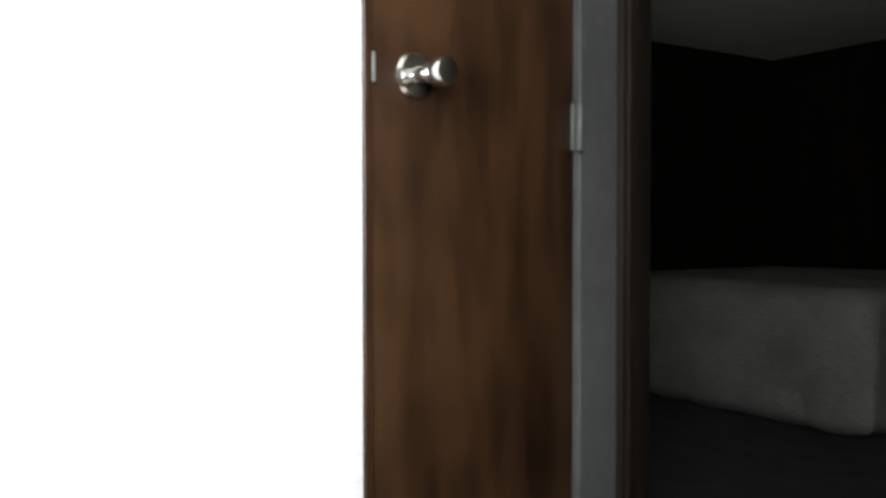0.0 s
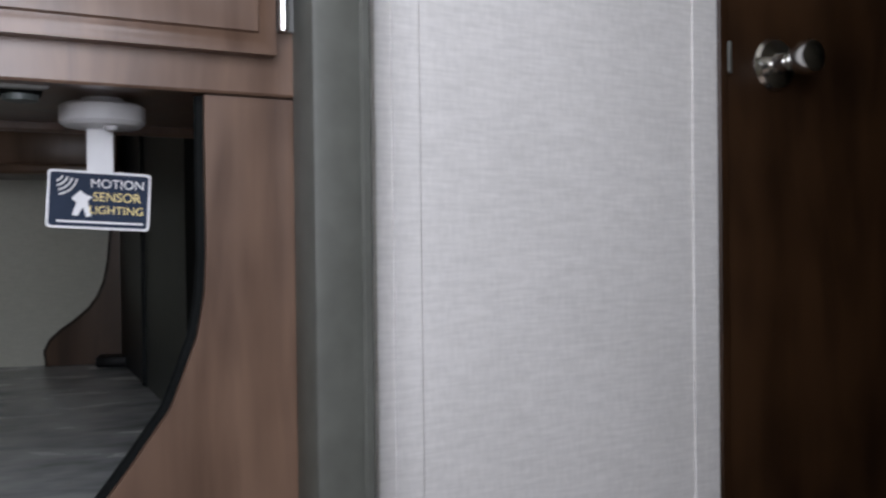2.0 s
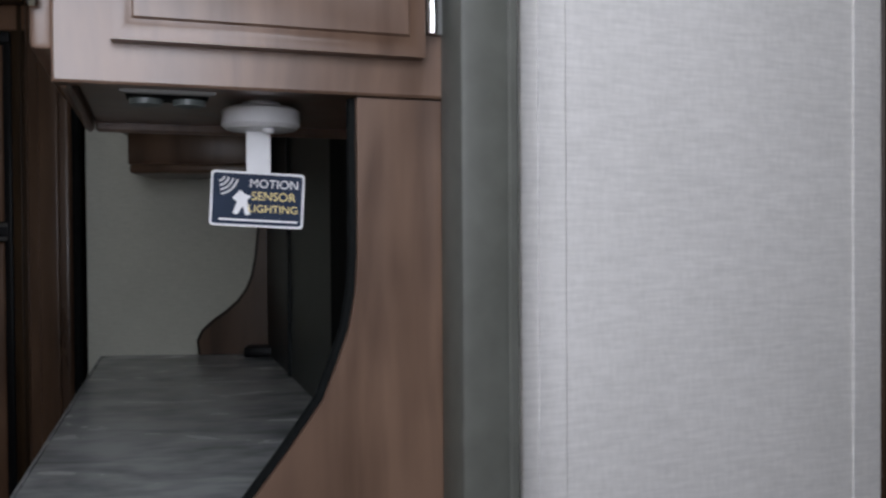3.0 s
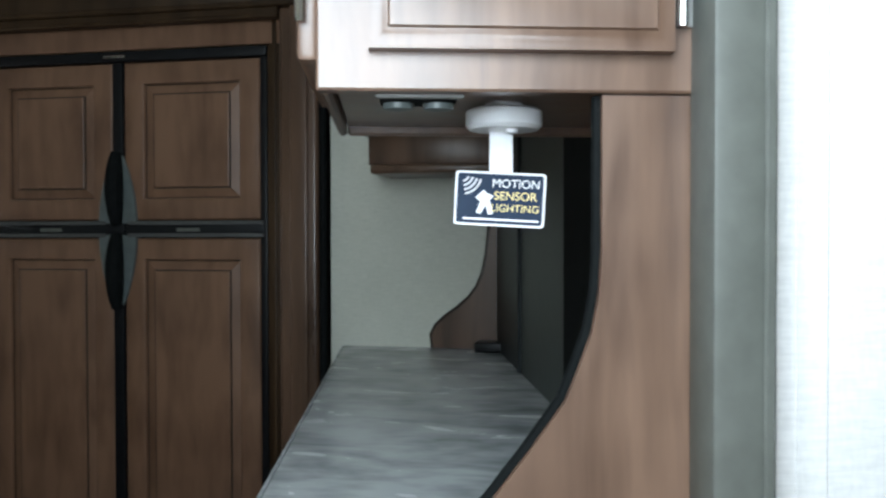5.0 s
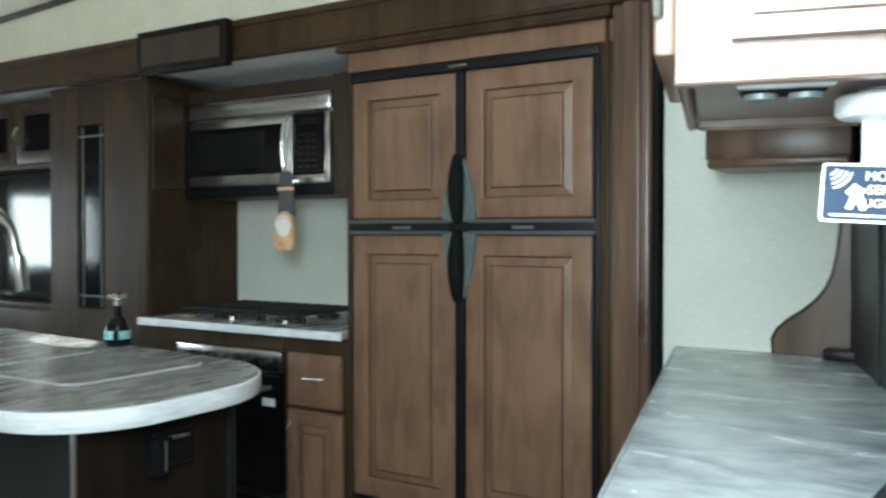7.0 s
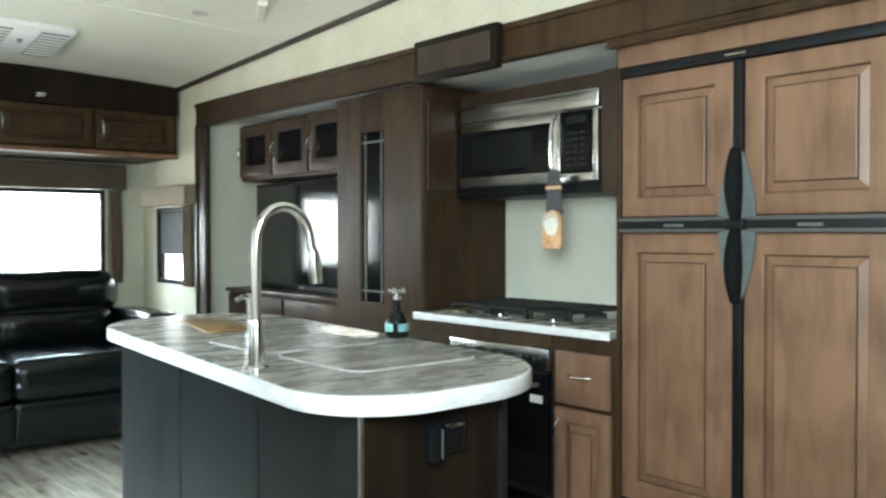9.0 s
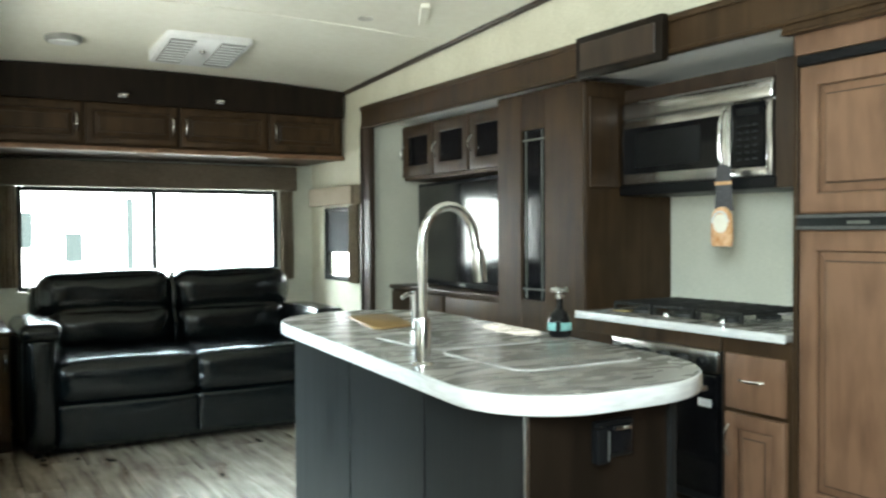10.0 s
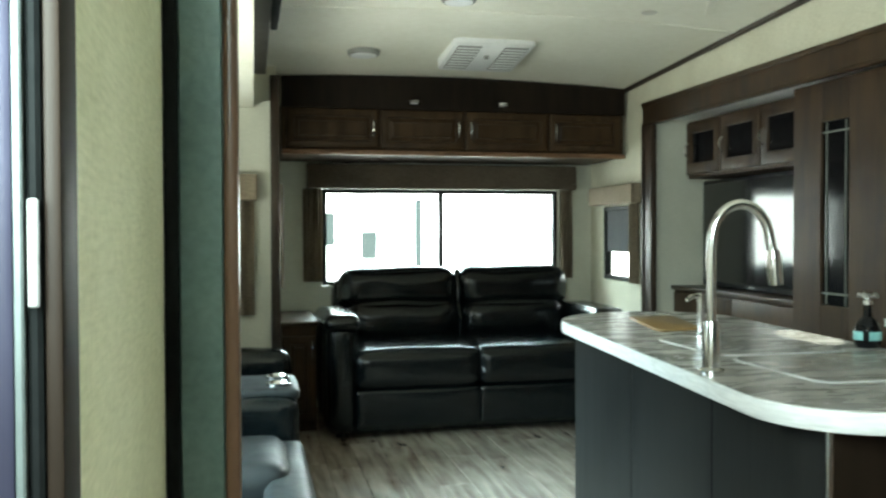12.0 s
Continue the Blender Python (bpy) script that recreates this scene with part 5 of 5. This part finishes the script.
def buffet_counter():
    c = thing("buffet_counter", (1.7, 0.35, 0.92), "grey wood-look laminate buffet counter running to the wall", "countertop")
    ua, ub = Vector((math.cos(A), math.sin(A))), Vector((-math.sin(A), math.cos(A)))
    o = Vector((0.884, -0.07))
    p0, p1 = o + ua * 0.02 - ub * 0.04, o + ua * 0.02 + ub * 0.40
    e0, e1 = (1.06, 0.394), (2.413, 0.724)
    back = (2.413, p0.y + (2.413 - p0.x) * math.tan(A))
    pts = [tuple(p0), back, e1, e0, tuple(p1)]
    part("slab", prism(pts, 0.912, 0.950, 'z', 0.003, 1), LAM_B, c)
    ed = Vector(e1) - Vector(e0)
    nn = Vector((-ed.y, ed.x)).normalized() * 0.004
    q0, q1 = Vector(e0), Vector(e1)
    part("edge_band", prism([tuple(q0), tuple(q1), tuple(q1 + nn), tuple(q0 + nn)], 0.912, 0.9495, 'z'), LAM_B, c, "pale laminate edge")
    b = thing("buffet_cabinet", (1.7, 0.3, FZ), "stained maple buffet base under the grey counter", "cabinet")
    q = [tuple(o + ua * 0.022 - ub * 0.038), (2.41, back[1] + 0.004), (2.41, 0.69), tuple(o + ua * 0.022 + ub * 0.375)]
    part("body", prism(q, FZ, 0.911, 'z'), WOOD_L, b, soft=False)
    # far bracket panel on the wall
    f = thing("buffet_far_panel", (2.40, 0.35, 0.951), "stained wooden bracket panel with a curved edge on the counter", "panel")
    curve = [(0.470, 0.951), (0.474, 0.985), (0.462, 1.01), (0.435, 1.035), (0.405, 1.056), (0.372, 1.085), (0.350, 1.115), (0.335, 1.15), (0.325, 1.20), (0.318, 1.27), (0.316, 1.40), (0.316, 1.50)]
    outl = [(0.245, 0.951)] + curve + [(0.245, 1.50)]
    part("board", prism(outl, 2.395, 2.413, 'x', 0.0), WOOD_J, f, soft=False)
    part("edge_banding", tube([(2.404, a + 0.002, z) for a, z in curve], 0.007, 8), WOOD_V, f, "dark edge banding")
    v = thing("shelf_valance", (2.30, 0.45, 1.40), "stained wooden valance with stepped moulding over the buffet", "shelf")
    part("box_front", box(2.23, 2.41, 0.28, 0.600, 1.425, 1.500, 0.004, 2), WOOD_J, v)
    part("moulding", box(2.205, 2.41, 0.28, 0.590, 1.402, 1.425, 0.008, 3), WOOD_J, v)
    part("crown", box(2.20, 2.41, 0.28, 0.622, 1.500, 1.515, 0.005, 2), WOOD_J, v)
    r = thing("remote_control", (2.36, 0.31, 0.951), "small black box lying on the buffet counter", "box")
    part("case", box(2.325, 2.390, 0.265, 0.350, 0.951, 0.976, 0.005, 2), BLACK, r)


buffet_counter()
use_frame(BF)
# The buffet's back wall lies in shadow; these dark colours hold that shade.
NICHE_SHADE = mottled("shaded_sage", (0.021, 0.028, 0.026), (0.036, 0.045, 0.041), 40, 0.4, 0.06, spec=0.25)
NICHE_DEEP = mottled("shaded_sage_far", (0.009, 0.012, 0.013), (0.018, 0.022, 0.024), 40, 0.4, 0.06, spec=0.25)
setting("niche_panel", box(0.69, 1.16, -0.041, -0.036, 0.951, 2.4, 0), NICHE_SHADE, "sage back wall of the buffet, its shade put into the dark colour", "wall")
setting("niche_panel_far", box(1.18, 1.62, -0.041, -0.034, 0.951, 2.4, 0.001), NICHE_DEEP, "far end of the buffet's back wall, coloured blue-black for deeper shade", "wall")
setting("niche_trim", box(1.16, 1.18, -0.041, -0.028, 0.951, 2.4, 0.003), NICHE_DEEP, "narrow cover strip between the buffet panels", "trim")
setting("niche_strip", box(0.03, 0.69, -0.041, -0.030, 0.951, 2.4, 0.003), SEAL, "flat black strip beside the buffet's curved end", "wall")
use_frame()


def sensor_light():
    eye = Matrix.Translation((0.135, 0.0, 1.252))
    near = eye @ Matrix.Scale(0.9, 4) @ eye.inverted()
    use_frame(near)
    s = thing("sensor_light", (1.055, 0.112, 1.392), "white disc sensor light hanging under the cabinet with a display sign", "light")
    cx, cy = 1.055, 0.112
    part("disc", lathe([(0.036, 0.0), (0.0405, -0.003), (0.0405, -0.018), (0.036, -0.022), (0.014, -0.024)], (cx, cy, 1.384), 'z', 36), WHITE, s, "white plastic disc")
    part("mount", lathe([(0.020, 0.006), (0.020, -0.002)], (cx, cy, 1.384), 'z', 20), WHITE, s)
    part("sensor_dome", lathe([(0.007, 0.0), (0.006, -0.004), (0.0, -0.006)], (cx - 0.018, cy - 0.010, 1.361), 'z', 12), WHITE, s)
    hang = Matrix.Translation((cx, cy + 0.003, 0)) @ Matrix.Rotation(radians(6), 4, 'Z')
    use_frame(near @ hang)
    part("stem", box(-0.002, 0.002, -0.0125, 0.0125, 1.312, 1.364, 0.0008), WHITE, s, "clear white sign stem")
    grip = Matrix.Translation((0, 0, 1.316))
    use_frame(near @ hang @ grip @ Matrix.Rotation(radians(3.2), 4, 'X') @ grip.inverted())
    bd = part("sign_board", prism(rounded_poly([(-0.048, 1.2605), (0.048, 1.2605), (0.048, 1.318), (-0.048, 1.318)], [0.004] * 4, 4), -0.0015, 0.0015, 'x', 0.0004), WHITE, s, "white bordered sign board")
    part("sign_face", prism(rounded_poly([(-0.0455, 1.263), (0.0455, 1.263), (0.0455, 1.3155), (-0.0455, 1.3155)], [0.003] * 4, 4), -0.0021, -0.0015, 'x'), NAVY, bd, "navy printed face")
    turn = Matrix.Rotation(radians(-90), 4, 'Z') @ Matrix.Rotation(radians(90), 4, 'X')
    for text, z, m in (("MOTION", 1.3055, WHITE), ("SENSOR", 1.2925, YELLOW), ("LIGHTING", 1.2795, YELLOW)):
        lettering(text, 0.0125 if len(text) < 8 else 0.0112, Matrix.Translation((-0.0024, -0.0165, z)) @ turn, m, bd, "lettering")
    part("bar", box(-0.0026, -0.0021, -0.042, 0.038, 1.2665, 1.2685, 0), WHITE, bd)
    for k in range(4):
        r = 0.007 + 0.0045 * k
        arc = [(-0.0024, 0.041 - r * math.cos(q), 1.3135 - r * math.sin(q)) for q in [radians(12 + 11 * i) for i in range(7)]]
        part("ray_bar", tube(arc, 0.0011, 6), WHITE, bd)
    blob = [(0.0175, 1.2985), (0.0125, 1.2945), (0.0060, 1.2925), (0.0105, 1.2880), (0.0065, 1.2735), (0.0115, 1.2725), (0.0145, 1.2820), (0.0195, 1.2730), (0.0245, 1.2740), (0.0205, 1.2860), (0.0255, 1.2900), (0.0215, 1.2945)]
    part("emblem", prism(blob, -0.0026, -0.0021, 'x'), WHITE, bd, "plain white emblem")
    use_frame()


sensor_light()


# ---------- bedroom ----------
def bed():
    b = thing("bed", (2.85, -4.0, DECK), "bed with a beige quilted bedspread hanging to the deck", "bed")
    part("base", box(2.14, 3.66, -4.85, -3.34, DECK, DECK + 0.20, 0.01), WOOD_V, b)
    bm = cushion(2.08, 3.72, -4.90, -3.27, DECK + 0.004, 1.0, 0.09, 0.03, 21)
    for v in bm.verts:
        if v.co.z < 0.85:
            drop = (0.85 - v.co.z) / 0.45
            v.co.y += (0.006 + 0.022 * drop) * math.sin(v.co.x * 31 + 2 * noise.noise(v.co * 2))
            v.co.x += (0.006 + 0.022 * drop) * math.sin(v.co.y * 31 + 2 * noise.noise(v.co * 2))
    part("bedspread", bm, QUILT, b, "beige quilted bedspread")
    # Wardrobe fronts take the near-black that carries the bedroom's shade.
    w = thing("wardrobe", (2.2, -4.9, DECK), "dark wooden wardrobe fronts with small handles, near-black for the room's shade", "wardrobe")
    for k in range(5):
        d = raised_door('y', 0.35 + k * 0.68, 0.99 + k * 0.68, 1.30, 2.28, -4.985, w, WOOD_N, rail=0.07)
        bow_handle('y', 0.90 + k * 0.68, -4.985, 1.62, 1.72, d)


bed()

# ---------- floor planks ----------
FLOOR = bpy.data.objects["floor"]
meshes = {}
for col in range(16):
    x0 = -0.02 + col * 0.152
    y = 0.9 - 0.37 * (col * 7 % 5)
    while y < 5.72:
        a, b = max(y, 0.9), min(y + 1.22, 5.715)
        if b - a > 0.05:
            key = round(b - a, 3)
            if key not in meshes:
                bm = box(0, 0.1505, 0, b - a - 0.0018, -0.006, 0.0, 0.0012)
                me = bpy.data.meshes.new("plank")
                bm.to_mesh(me)
                bm.free()
                me.materials.append(PLANK)
                meshes[key] = me
            o = new("plank", meshes[key])
            o.location = (x0, a, FZ)
            o.parent = FLOOR
        y += 1.22
bm = bmesh.new()
box(-0.02, 2.38, -0.62, 0.898, FZ - 0.006, FZ, 0, 1, bm)
box(-0.86, -0.022, 1.065, 4.795, FZ - 0.006, FZ, 0, 1, bm)
part("plank_rest", bm, PLANK, FLOOR)
